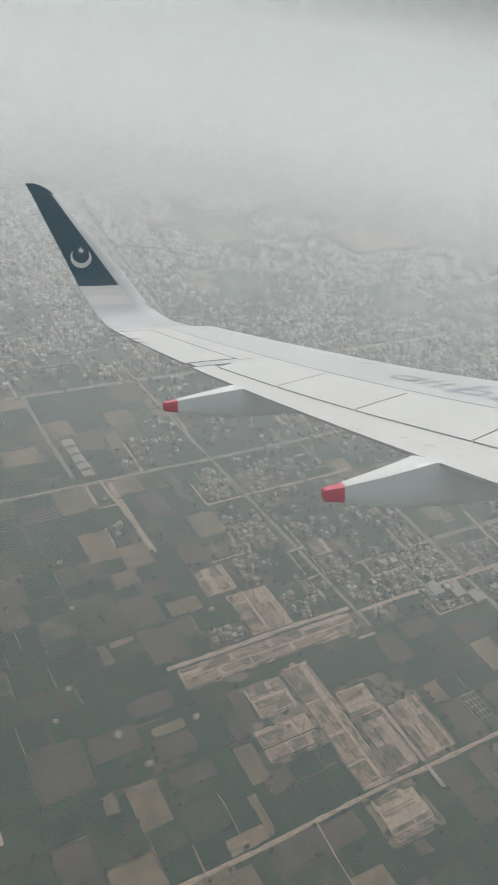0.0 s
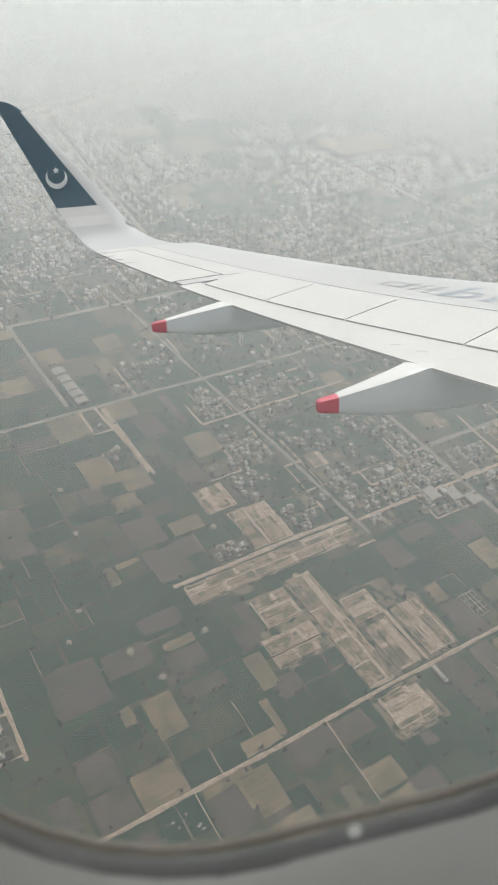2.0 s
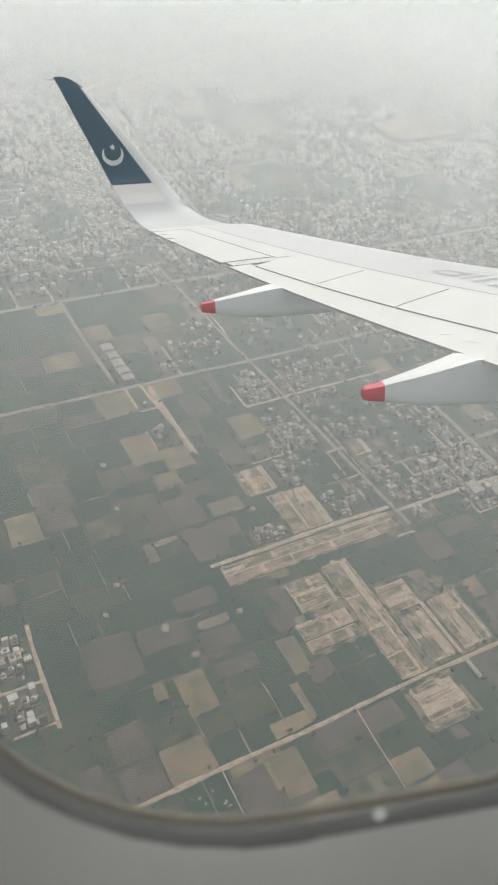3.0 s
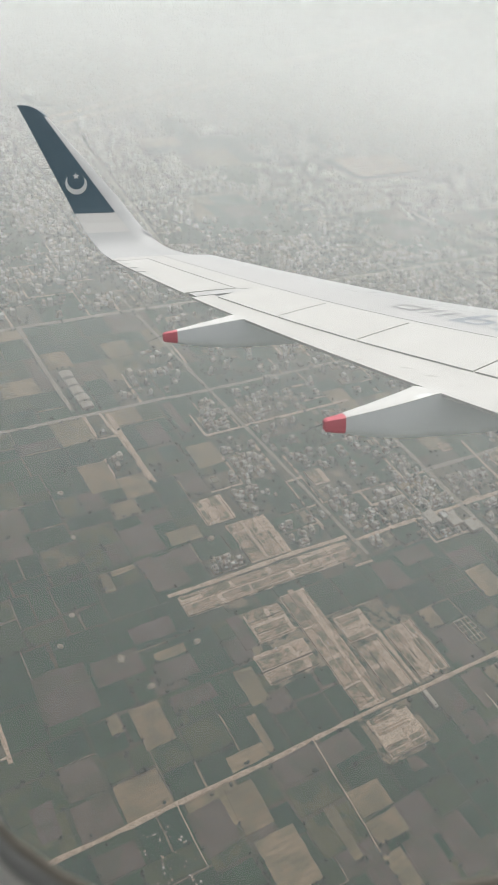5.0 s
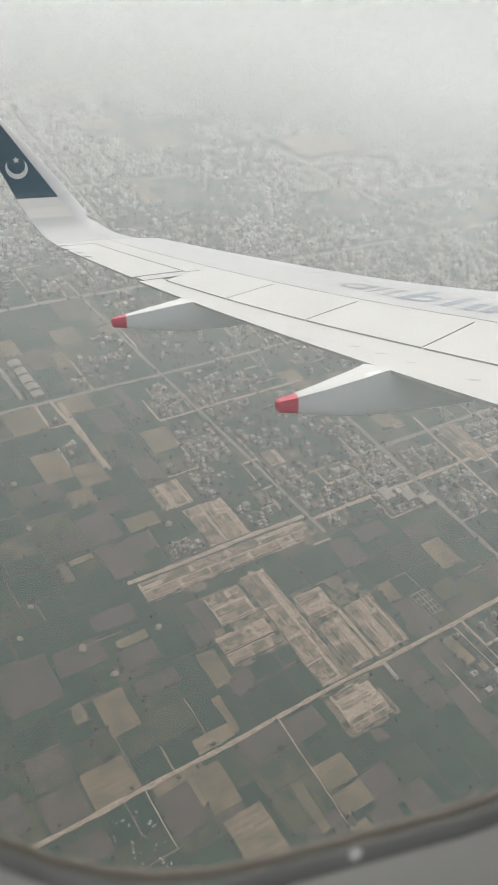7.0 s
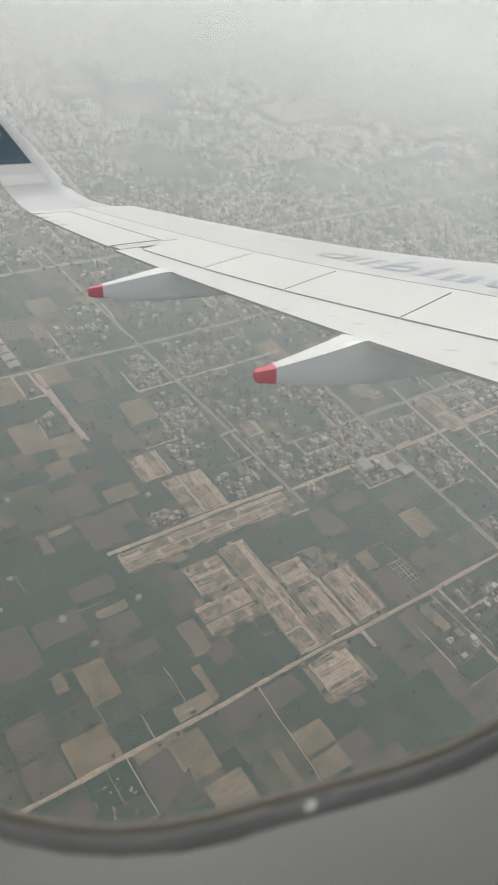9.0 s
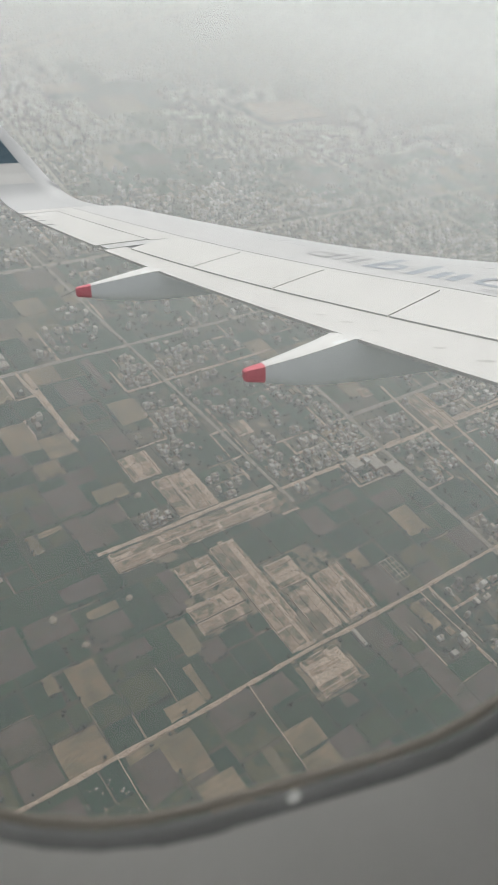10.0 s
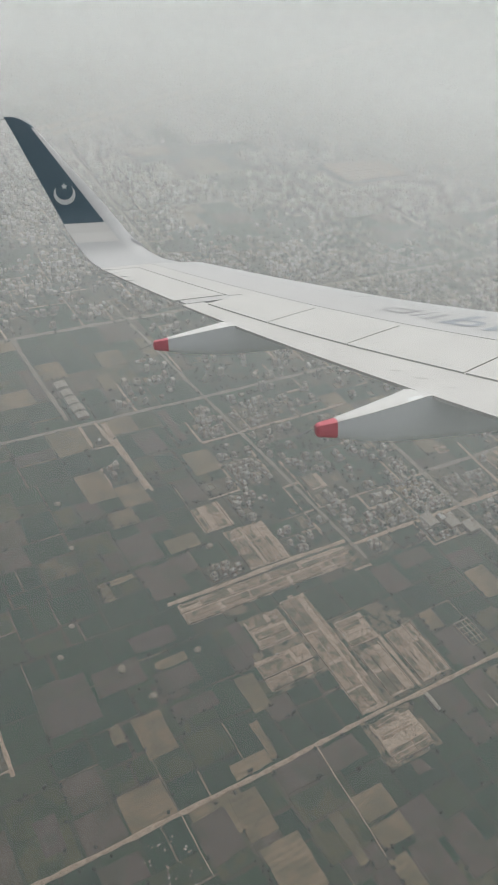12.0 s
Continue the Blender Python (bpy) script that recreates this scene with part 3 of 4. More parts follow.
sites, trees, lanes, yards, walls = [], [], [], [], []
for u0, u1, v0, v1, d in plots:
    away = math.hypot((u0 + u1) / 2, (v0 + v1) / 2)
    if away > 3800:
        continue
    grow = 1.0 + max(0, away - 1200) * 0.00022
    if away < 1900 and d > 0.2:
        if rng.random() < 0.5:
            lanes.append(((u0, v0), (u1, v0), rng.uniform(0.6, 1.6)))
        if rng.random() < 0.5:
            lanes.append(((u0, v0), (u0, v1), rng.uniform(0.6, 1.6)))
    # plots in rows that stand back to back
    v, row = v0 + 3.0, 0
    while v < v1 - 5:
        deep = min(rng.uniform(6.5, 10.5) * grow, v1 - 2 - v)
        u = u0 + 3.0 + rng.uniform(0, 3)
        while u < u1 - 4:
            wide = min(rng.uniform(4.6, 8.8) * grow, u1 - 1.5 - u)
            cu, cv = u + wide / 2, v + deep / 2
            u += wide + rng.choice((0.2, 0.4, 0.8, 2.5))
            if inside(cu, cv, 5) or on_road(cu, cv, 5.5):
                continue
            local = d * max(0.15, min(1.25, 0.9 + 1.5 * noise.noise((cu * 0.03, cv * 0.03, 5.1))))
            k = rng.random()
            if k < local * 0.92 and wide > 3 and deep > 3.5:
                f, g = rng.uniform(0.62, 0.98), rng.uniform(0.45, 0.85)
                side = rng.choice((-1, 1)) * deep * (1 - g) / 2
                storeys = rng.choice((1, 1, 1, 2, 2, 3)) if away < 1500 else rng.choice((1, 2, 2, 3))
                sites.append((math.hypot(cu - 540, cv - 480), cu, cv + side, wide * f / 2, deep * g / 2, 3.3 * storeys + rng.uniform(0.2, 0.7), GRID + rng.gauss(0, 0.035)))
                if away < 1700 and g < 0.75:
                    if rng.random() < 0.4:
                        yards.append((cu, cv, wide / 2, deep / 2))
                    if rng.random() < 0.7:
                        walls.append((cu, cv, wide / 2, deep / 2))
                if away < 1700 and rng.random() < 0.45:
                    trees.append((cu + rng.choice((-0.5, 0.5)) * wide, cv - side * 1.2 + rng.uniform(-2, 2), rng.uniform(0.9, 2.2)))
            elif k < local * 1.1 and away < 1700:
                yards.append((cu, cv, wide / 2, deep / 2))
                if rng.random() < 0.6:
                    walls.append((cu, cv, wide / 2, deep / 2))
            elif k > 0.72 and away < 2300:
                for _ in range(rng.choice((1, 1, 2, 3))):
                    trees.append((cu + rng.uniform(-4, 4), cv + rng.uniform(-5, 5), rng.uniform(1.3, 3.2)))
        row += 1
        v += deep + (rng.uniform(2.5, 5.0) if row % 2 == 0 else 0.4)
paths = []
for away, kind, (u0, u1, v0, v1), z in fields[:900]:
    if kind != "lot" and away and rng.random() < 0.4 and not marked((u0 + u1) / 2, v0) and not marked(u0, (v0 + v1) / 2):
        paths.append(((u0, v0), (u1, v0), rng.uniform(0.35, 0.7)) if rng.random() < 0.5 else ((u0, v0), (u0, v1), rng.uniform(0.35, 0.7)))


def lane_mesh(lanes, lift=0.0, keep=False):
    verts, faces = [], []
    for (ua, va), (ub, vb), w in lanes:
        if not keep and inside((ua + ub) / 2, (va + vb) / 2, -2):
            continue
        along = abs(ub - ua) > abs(vb - va)
        n = max(2, int((ub - ua + vb - va) / 6))
        for k in range(n + 1):
            u, v, h = ua + (ub - ua) * k / n, va + (vb - va) * k / n, w * rng.uniform(0.5, 1.3)
            j = 0.7 * noise.noise((u * 0.05, v * 0.05, w * 9))
            for s, z in ((-1.3, 0.0), (-1, 0.56), (1, 0.56), (1.3, 0.0)):
                verts.append((*on_grid(u + (0 if along else s * h + j), v + (s * h + j if along else 0)), z + lift if z else 0.0))
            if k:
                b = len(verts) - 8
                faces += [(b + i, b + i + 1, b + i + 5, b + i + 4) for i in range(3)]
    return verts, faces


tagged(part("village_lanes", lane_mesh(lanes), TRACK), "pale dirt lanes between the village houses", "lanes", kind="stuff")
tagged(part("field_paths", lane_mesh(paths), YARD), "narrow earth paths along the field edges", "paths", kind="stuff")
banks, ruts = [], []
for u0, u1, v0, v1 in CLEARED:
    long_u = u1 - u0 > v1 - v0
    a, c = (v0, v1) if long_u else (u0, u1)
    p = a + rng.uniform(1, 4)
    while p < c - 1:
        e, f = sorted((rng.uniform(0, 0.5), rng.uniform(0.5, 1.0))) if rng.random() < 0.7 else (0.0, 1.0)
        one = ((u0 + (u1 - u0) * e, p), (u0 + (u1 - u0) * f, p)) if long_u else ((p, v0 + (v1 - v0) * e), (p, v0 + (v1 - v0) * f))
        (banks if rng.random() < 0.7 else ruts).append((*one, rng.uniform(0.2, 0.5)))
        p += rng.uniform(7, 16)
tagged(part("spoil_banks", lane_mesh(banks, 1.1, True), TRACK), "pale spoil banks along the cleared plots", "earth banks", kind="stuff")
tagged(part("wheel_ruts", lane_mesh(ruts, 1.02, True), PLOUGH), "dark wheel ruts in the cleared earth", "ruts", kind="stuff")
sites.sort()
models = [house_thing(w, d, h, k, i) for i, (w, d, h, k) in enumerate(((2.4, 3.1, 3.5, 1), (2.9, 3.7, 6.6, 2), (2.2, 2.6, 3.3, 1), (3.4, 2.9, 6.4, 2), (2.7, 4.0, 3.6, 1), (4.4, 4.8, 6.8, 2)))]
for i, (_, u, v, w, d, h, a) in enumerate(sites[:290]):
    m = pose(*on_grid(u, v), 0.12, 0, 0, math.degrees(a))
    if i < len(models):
        models[i].matrix_world = m
    else:
        fit = min((0, 1, 2, 3, 4, 5), key=lambda k: abs((2.4, 2.9, 2.2, 3.4, 2.7, 4.4)[k] - w) + abs((3.1, 3.7, 2.6, 2.9, 4.0, 4.8)[k] - d) + rng.random())
        copy_thing(models[fit], m)


def shed_thing(u, v, w, d, h):
    """A long shed with a low pitched sheet roof, its ridge along the grid's v."""
    shed = new("shed")
    bm = bmesh.new()
    box_bm(bm, -w, w, -d, d, 0, h)
    part("wall", bm, HOUSE, shed)
    part("roof", loft([[(-w - 0.4, y, h + 0.004), (0, y, h + w * 0.22), (w + 0.4, y, h + 0.004)] for y in (-d - 0.4, d + 0.4)]), SHEET, shed, "pale metal sheet roof")
    shed.matrix_world = pose(*on_grid(u, v), 0.1, 0, 0, math.degrees(GRID))
    return tagged(shed, "long low shed with a pale sheet roof", "shed", "sheds beside the road")


for u, v, w, d, h in ((292, 742, 7, 5, 4.2), (292, 757, 7.5, 5.5, 4.4), (291, 774, 7, 7, 4.2), (291, 792, 6.5, 6, 4.0), (290, 810, 7.5, 6.5, 4.6), (420, 237, 1.6, 9, 3.4), (614, 392, 8, 8, 6), (598, 408, 7, 9, 5.5), (576, 420, 7, 9, 5)):
    shed_thing(u, v, w, d, h)

verts, faces = [], []
for u, v, w, d in yards:
    one, two = slab(u - w, u + w, v - d, v + d, rng.uniform(0.5, 0.6), rng, 0.5, (0.1, 0.4))
    faces += [tuple(len(verts) + k for k in t) for t in two]
    verts += one
tagged(part("house_yards", (verts, faces), YARD), "bare earth yards round the village houses", "yards", kind="stuff")
items = []
for u, v, w, d in walls:
    a = GRID + rng.gauss(0, 0.02)
    for p, q, l, turn in ((0, -d, w, 0), (0, d, w, 0), (-w, 0, d, 1), (w, 0, d, 1)):
        if rng.random() < 0.75:
            x, y = on_grid(u + p, v + q)
            items.append((x, y, l, 0.16, rng.uniform(1.4, 2.1), a + turn * math.pi / 2))
for away, u, v, w, d, h, a in sites[:4500]:
    if rng.random() < 0.5:
        x, y = on_grid(u + rng.uniform(-8, 8), v + rng.uniform(-8, 8))
        items.append((x, y, rng.uniform(0.7, 1.9), rng.uniform(0.7, 2.2), rng.uniform(0.7, 2.6), GRID + rng.gauss(0, 0.2)))
for u0, u1, v0, v1 in CLEARED:
    for k in range(int((u1 - u0) * (v1 - v0) / 150)):
        x, y = on_grid(rng.uniform(u0, u1), rng.uniform(v0, v1))
        items.append((x, y, rng.uniform(0.3, 0.8), rng.uniform(0.3, 0.9), rng.uniform(1.5, 2.2), GRID + rng.gauss(0, 0.4)))
for k in range(45):   # a camp of pale heaps beside the dirt road
    x, y = on_grid(145 + rng.gauss(0, 4.5) + (k % 2) * 18, rng.uniform(190, 240))
    items.append((x, y, rng.uniform(0.3, 0.8), rng.uniform(0.3, 0.8), rng.uniform(0.6, 1.3), GRID + rng.gauss(0, 0.4)))
for k in range(5):     # foundations of a new compound
    items.append((*on_grid(509, 268 + k * 7), 9.5, 0.35, 1.2, GRID))
    items.append((*on_grid(500 + k * 4.6, 282), 14, 0.35, 1.2, GRID + math.pi / 2))
tagged(part("walls_and_sheds", far_boxes(items), RUBBLE), "low garden walls, sheds and rubble heaps", "walls", kind="stuff")
items = []
for away, u, v, w, d, h, a in sites[290:]:
    x, y = on_grid(u, v)
    items.append((x, y, w, d, h, a))
    if away < 1800 and rng.random() < 0.5:
        items.append((x + rng.uniform(-0.4, 0.4) * w, y + rng.uniform(-0.4, 0.4) * d, min(1.5, w * 0.5), min(1.9, d * 0.5), h + 2.4, a))
tagged(part("far_houses", far_boxes(items), FAR_HOUSE), "crowded flat-roofed town houses fading into haze", "houses", kind="stuff")


def straw_heap(u, v, r, seed):
    """A rounded heap of straw: a lumpy dome with a flat foot."""
    heap = bmesh.new()
    bmesh.ops.create_icosphere(heap, subdivisions=3, radius=1.0)
    for p in heap.verts:
        k = 1 + 0.22 * noise.noise(p.co * 1.7 + Vector((seed * 5.0, 0, 0)))
        p.co = Vector((p.co.x * r * 1.25 * k, p.co.y * r * k, max(0.0, p.co.z * r * 0.8 * k)))
    ob = part("straw_heap", heap, STRAW, smooth=True)
    ob.matrix_world = pose(*on_grid(u, v), 0.3, 0, 0, seed * 50)
    return tagged(ob, "pale rounded heap of straw in a field", "straw heap", "straw heaps in the fields")


for i, (u, v) in enumerate(((166, 450), (258, 378), (188, 388), (145, 422), (201, 352), (318, 461), (201, 542), (211, 608), (330, 488))):
    straw_heap(u, v, 2.4 + 0.5 * (i % 3), i)

# ---- trees ----
for i, (u0, u1, v0, v1) in enumerate(CLEARED[:11] + CLEARED[12:]):   # scrub on the cleared land
    for k in range(int((u1 - u0) * (v1 - v0) / (40 if i in (4, 5, 6, 11, 12) else 140))):
        trees.append((rng.uniform(u0, u1), rng.uniform(v0, v1), rng.uniform(0.3, 0.9)))
for (ua, va), (ub, vb), w, _ in ROADS[:10]:
    length = math.hypot(ub - ua, vb - va)
    for k in range(int(length / 11)):
        if rng.random() < 0.5 and k * 11 < 2500:
            f, s = (k + rng.random()) * 11 / length, rng.choice((-1, 1)) * (w / 2 + rng.uniform(2.0, 4.5))
            trees.append((ua + (ub - ua) * f - s * (vb - va) / length, va + (vb - va) * f + s * (ub - ua) / length, rng.uniform(1.3, 2.8)))
for away, kind, (u0, u1, v0, v1), z in fields[:520]:
    for k in range(rng.choice((0, 1, 3, 6, 14))):
        f, j = rng.random(), rng.gauss(0, 0.8)
        u, v = (u0 + (u1 - u0) * f, v0 + j) if rng.random() < 0.5 else (u0 + j, v0 + (v1 - v0) * f)
        if not inside(u, v, 1) and not on_road(u, v, 1) and not marked(u, v):
            trees.append((u, v, rng.uniform(0.7, 2.3)))
ico = bmesh.new()
bmesh.ops.create_icosphere(ico, subdivisions=1, radius=1.0)
ball_v, ball_f = [tuple(v.co) for v in ico.verts], [tuple(v.index for v in f.verts) for f in ico.faces]
ico.free()
verts, faces = [], []
for u, v, r in trees:
    x, y = on_grid(u, v)
    b = len(verts)
    verts += [(x + p * 0.22, y + q * 0.22, z) for z in (0, r * 1.1) for p, q in ((-1, -1), (1, -1), (1, 1), (-1, 1))]
    faces += [(b + i, b + (i + 1) % 4, b + 4 + (i + 1) % 4, b + 4 + i) for i in range(4)]
    for k in range(3):
        b, s = len(verts), r * rng.uniform(0.45, 0.8)
        cx, cy, cz = x + rng.uniform(-0.6, 0.6) * r, y + rng.uniform(-0.6, 0.6) * r, r * rng.uniform(1.0, 1.9)
        verts += [(cx + p * s * rng.uniform(0.6, 1.25), cy + q * s * rng.uniform(0.6, 1.25), cz + w * s * rng.uniform(0.6, 1.1)) for p, q, w in ball_v]
        faces += [(b + i, b + j, b + k2) for i, j, k2 in ball_f]
tagged(part("trees", (verts, faces), LEAF), "small dark green trees along roads and field edges", "trees", kind="stuff")


# ---- the wing ----
def chord(y):
    return 3.85 - (y - 6.4) * 0.2123 if y > 5.8 else 6.997 - 0.5206 * y


def bend(y):
    return 0.0897 * (y - 6.4) + 0.0042 * (y - 6.4) ** 2


def on_wing(y, s, lift=0.0):
    """A place on the wing's upper skin: y out from the fuselage's middle, s the share of the chord from the leading edge."""
    c = chord(y)
    return (-0.5206 * y - s * c, y, bend(y) + (0.049 - 0.03 * min(c, 3.9)) * s + 0.05 * min(c, 3.9) * s * (1 - s) + 0.012 * min(3.6, max(0.0, 12.7 - y)) ** 2 * max(0.0, 1 - s) ** 1.5 + lift)


def wing_panel(ya, yb, sa, sb, lift=0.0, n=16, m=9, skew=0.0):
    """Grid over a part of the wing; skew moves the front edge outwards."""
    return [[on_wing(y + skew * (1 - (s - sa) / (sb - sa)), s, lift) for s in line(sa, sb, m)] for y in line(ya, yb, n)]


wing = new("aircraft_wing")

# the inner structure, dark, seen only in the gaps
rings = []
for y in line(1.25, 16.3, 30):
    c = min(chord(y), 5.2)
    top = [on_wing(y, s, -0.03) for s in (0.0, 0.08, 0.2, 0.4, 0.6, 0.8, 0.94)]
    low = [(x, y2, z - t * c) for (x, y2, z), t in zip(top[::-1], (0.012, 0.035, 0.07, 0.10, 0.10, 0.075, 0.04))]
    rings.append(top + low)
part("inner_structure", loft(rings), SEAL, wing)

# leading edge: slats with a rounded nose
for ya, yb in ((5.82, 9.6), (9.612, 12.6), (12.612, 16.34)):
    rows = []
    for y in line(ya, yb, 14):
        x, y2, z = on_wing(y, 0.0)
        nose = [(x + 0.05, y2, z - 0.16), (x + 0.13, y2, z - 0.10), (x + 0.13, y2, z - 0.045), (x + 0.07, y2, z - 0.008), (x, y2, z)]
        rows.append(nose + [on_wing(y, s) for s in (0.05, 0.09, 0.135)] + [on_wing(y, 0.135, -0.03)])
    part("slat", loft(rows), GREY_LE, wing, "light grey leading edge slat", smooth=True)
rows = []
for y in line(1.25, 5.80, 10):
    x, y2, z = on_wing(y, 0.0)
    rows.append([(x + 0.05, y2, z - 0.2), (x + 0.15, y2, z - 0.10), (x + 0.07, y2, z - 0.008), (x, y2, z), on_wing(y, 0.07), on_wing(y, 0.135), on_wing(y, 0.135, -0.03)])
part("slat", loft(rows), GREY_LE, wing, smooth=True)
part("wing_box_skin", plate(wing_panel(1.25, 16.345, 0.1365, 0.4715, 0.0, 44, 8), 0.05), GREY_BOX, wing, "light grey upper wing skin", smooth=False)
part("shroud_panel", plate(wing_panel(5.82, 13.35, 0.4772, 0.515, 0.0, 22, 3), 0.04), WHITE, wing)
part("inner_fixed_panel", plate(wing_panel(5.82, 7.4, 0.5165, 0.765, -0.006, 8, 6), 0.02), WHITE, wing)
part("outer_fixed_panel", plate(wing_panel(13.36, 16.3, 0.4772, 0.672, 0.0, 14, 5), 0.04), WHITE, wing)
part("inner_panel", plate(wing_panel(1.25, 5.80, 0.4772, 0.86, 0.0, 14, 8), 0.04), WHITE, wing)


def spoiler(ya, yb, sa, sb):
    """One spoiler panel between its hinge and its rear edge; front edge shifted outwards."""
    grid = []
    for k in range(13):
        f = k / 12
        row = []
        for s in line(0.5158, 1.0, 8):
            g = (s - 0.5158) / 0.4842
            y = (ya + (yb - ya) * f) + 0.45 * (1 - g)
            end = sa + (sb - sa) * f
            row.append(on_wing(min(y, 13.35), 0.5158 + (end - 0.5158) * g, 0.005))
        grid.append(row)
    part("spoiler", plate(grid, 0.035), WHITE_B, wing, "white spoiler panel", smooth=False)


for ya, yb, sa, sb in ((11.592, 12.98, 0.869, 0.885), (10.162, 11.570, 0.847, 0.869), (8.607, 10.140, 0.816, 0.847), (6.9, 8.585, 0.782, 0.816)):
    spoiler(ya, yb, sa, sb)

# flap, inner flap, aileron, tip panel
flap_grid = []
for y in line(5.82, 13.17, 32):
    front = 0.752 + 0.0181 * (y - 6.5)
    flap_grid.append([on_wing(y, front + (1.003 - front) * k / 7, -0.012) for k in range(8)])
part("flap", plate(flap_grid, 0.03), WHITE, wing, "white retracted outer flap")
part("inner_flap", plate(wing_panel(1.25, 5.80, 0.8, 1.0, -0.022, 10, 6), 0.03), WHITE, wing)
part("aileron", plate(wing_panel(13.42, 16.09, 0.686, 1.003, 0.004, 14, 7), 0.03), WHITE_B, wing, "white aileron")
part("tip_panel", plate(wing_panel(16.135, 16.345, 0.4772, 1.0, 0.0, 6, 9), 0.04), WHITE, wing)
part("flap_end_rib", plate([[on_wing(13.18, s, -0.006), on_wing(13.412, s, -0.006)] for s in line(0.60, 0.975, 7)], 0.03), GREY_BOX, wing)


# ---- fairings under the flap ----
def fairing(y, tip_x, tip_z, size, rise, paint, words):
    """A flap track fairing: a long pod that tapers to a blunt red tip."""
    holder = bpy.data.objects["aircraft_wing"]
    # distance forward of the tip, half width, top, bottom
    body = ((0.0, 0.056, 0.058, -0.064), (0.16, 0.08, 0.08, -0.09), (0.45, 0.125, 0.134, -0.15), (0.75, 0.17, 0.188, -0.184), (0.95, 0.19, 0.222, -0.192), (1.1, 0.196, 0.226, -0.195), (1.3, 0.20, 0.23, -0.197),
            (1.9, 0.19, 0.23, -0.19), (2.7, 0.15, 0.2, -0.12), (3.3, 0.08, 0.1, 0.0))

    def ring(f, w, t, b):
        x, t, b, w = tip_x + f * size, t * size * (1 + (rise - 1) * min(1, f / 0.75)), b * size, w * size
        d = t - b
        pts = [(-0.6, t - 0.012 * d), (-1.0, t - (0.10 if f < 0.8 else 0.02) * d), (-0.97, t - 0.5 * d), (-0.8, b + 0.2 * d), (-0.45, b + 0.05 * d), (0, b), (0.45, b + 0.05 * d), (0.8, b + 0.2 * d), (0.97, t - 0.5 * d), (1.0, t - (0.10 if f < 0.8 else 0.02) * d), (0.6, t - 0.012 * d), (0, t)]
        out = []
        for a, z in pts:   # kept under the wing's skin
            yy = y + a * w
            s = (-0.5206 * yy - x) / chord(yy)
            z = min(z, on_wing(yy, min(1.0, max(0.0, s)))[2] - tip_z - 0.016 - 0.1 * max(0.0, 1 - s)) if s < 1.04 else z
            out.append((x, yy, tip_z + z))
        return out

    rings = [ring(*row) for row in body]
    pod = part("flap_track_fairing", loft(rings[1:], caps=True), FAIRING, holder, "grey flap track pod", smooth=True)
    part("tip_cap", loft([[((p[0] - 0.02), y + (p[1] - y) * 0.7, tip_z + (p[2] - tip_z) * 0.7) for p in rings[0]], rings[0], rings[1]]), paint, pod, words)
    top = []
    for row in body[1:7]:
        r = ring(*row)
        top.append([Vector(r[k]) + Vector((0, (k in (9,)) * 0.002 - (k in (1,)) * 0.002, 0.005)) for k in (1, 0, 11, 10, 9)])
    part("top_cover", plate(top, 0.004), FAIRING_TOP, pod, "white top cover", smooth=True)
    if paint == RED:
        bm = bmesh.new()
        bmesh.ops.create_cone(bm, cap_ends=True, segments=6, radius1=0.005, radius2=0.003, depth=0.22,
                              matrix=Matrix.Translation((tip_x - 0.11, y, tip_z - 0.01)) @ Matrix.Rotation(radians(-109), 4, "Y"))
        part("static_wick", bm, SEAL, pod)
    for k in range(8):
        f = 0.66 + 0.11 * k
        w, t, b = (a + (c - a) * min(1, max(0, (f - 0.45) / 0.45)) for a, c in ((0.12, 0.16), (0.16, 0.235), (-0.165, -0.20)))
        bm = bmesh.new()
        bmesh.ops.create_cone(bm, cap_ends=True, segments=6, radius1=0.007, radius2=0.007, depth=0.010,
                              matrix=Matrix.Translation((tip_x + f * size, y - w * size * 1.015, tip_z + (t - (0.36 + 0.1 * (k % 3)) * (t - b)) * size)) @ Matrix.Rotation(radians(90), 4, "X"))
        part("fastener", bm, SEAL, pod)
    return pod


fairing(11.87, -9.83, 0.365, 1.0, 1.0, RED, "faded red painted tip")
fairing(8.40, -8.77, -0.137, 1.03, 1.22, RED, "faded red painted tip")
fairing(5.90, -7.813, -0.40, 1.0, 1.3, FAIRING_TOP, "white painted tip")

# ---- the upturned tip ----
# height, y, leading edge x, trailing edge x, half thickness
TIP = ((1.29, 16.35, -8.55, -10.21, 0.06), (1.335, 16.55, -8.74, -10.28, 0.06), (1.42, 16.72, -9.03, -10.38, 0.06), (1.53, 16.87, -9.245, -10.46, 0.06), (1.64, 16.96, -9.39, -10.535, 0.06),
       (1.75, 17.02, -9.51, -10.605, 0.06), (1.95, 17.13, -9.66, -10.705, 0.05), (2.13, 17.21, -9.785, -10.80, 0.042), (2.417, 17.32, -9.99, -10.92, 0.04), (2.9, 17.48, -10.36, -11.13, 0.036),
       (3.4, 17.65, -10.755, -11.35, 0.03), (3.80, 17.78, -11.065, -11.52, 0.024), (3.94, 17.83, -11.18, -11.585, 0.02), (4.04, 17.86, -11.32, -11.63, 0.016), (4.095, 17.88, -11.48, -11.66, 0.012))


def at_height(z):
    for a, b in zip(TIP, TIP[1:]):
        if a[0] <= z <= b[0]:
            k = (z - a[0]) / (b[0] - a[0])
            return [p + (q - p) * k for p, q in zip(a, b)]
    return list(TIP[-1] if z > 4 else TIP[0])


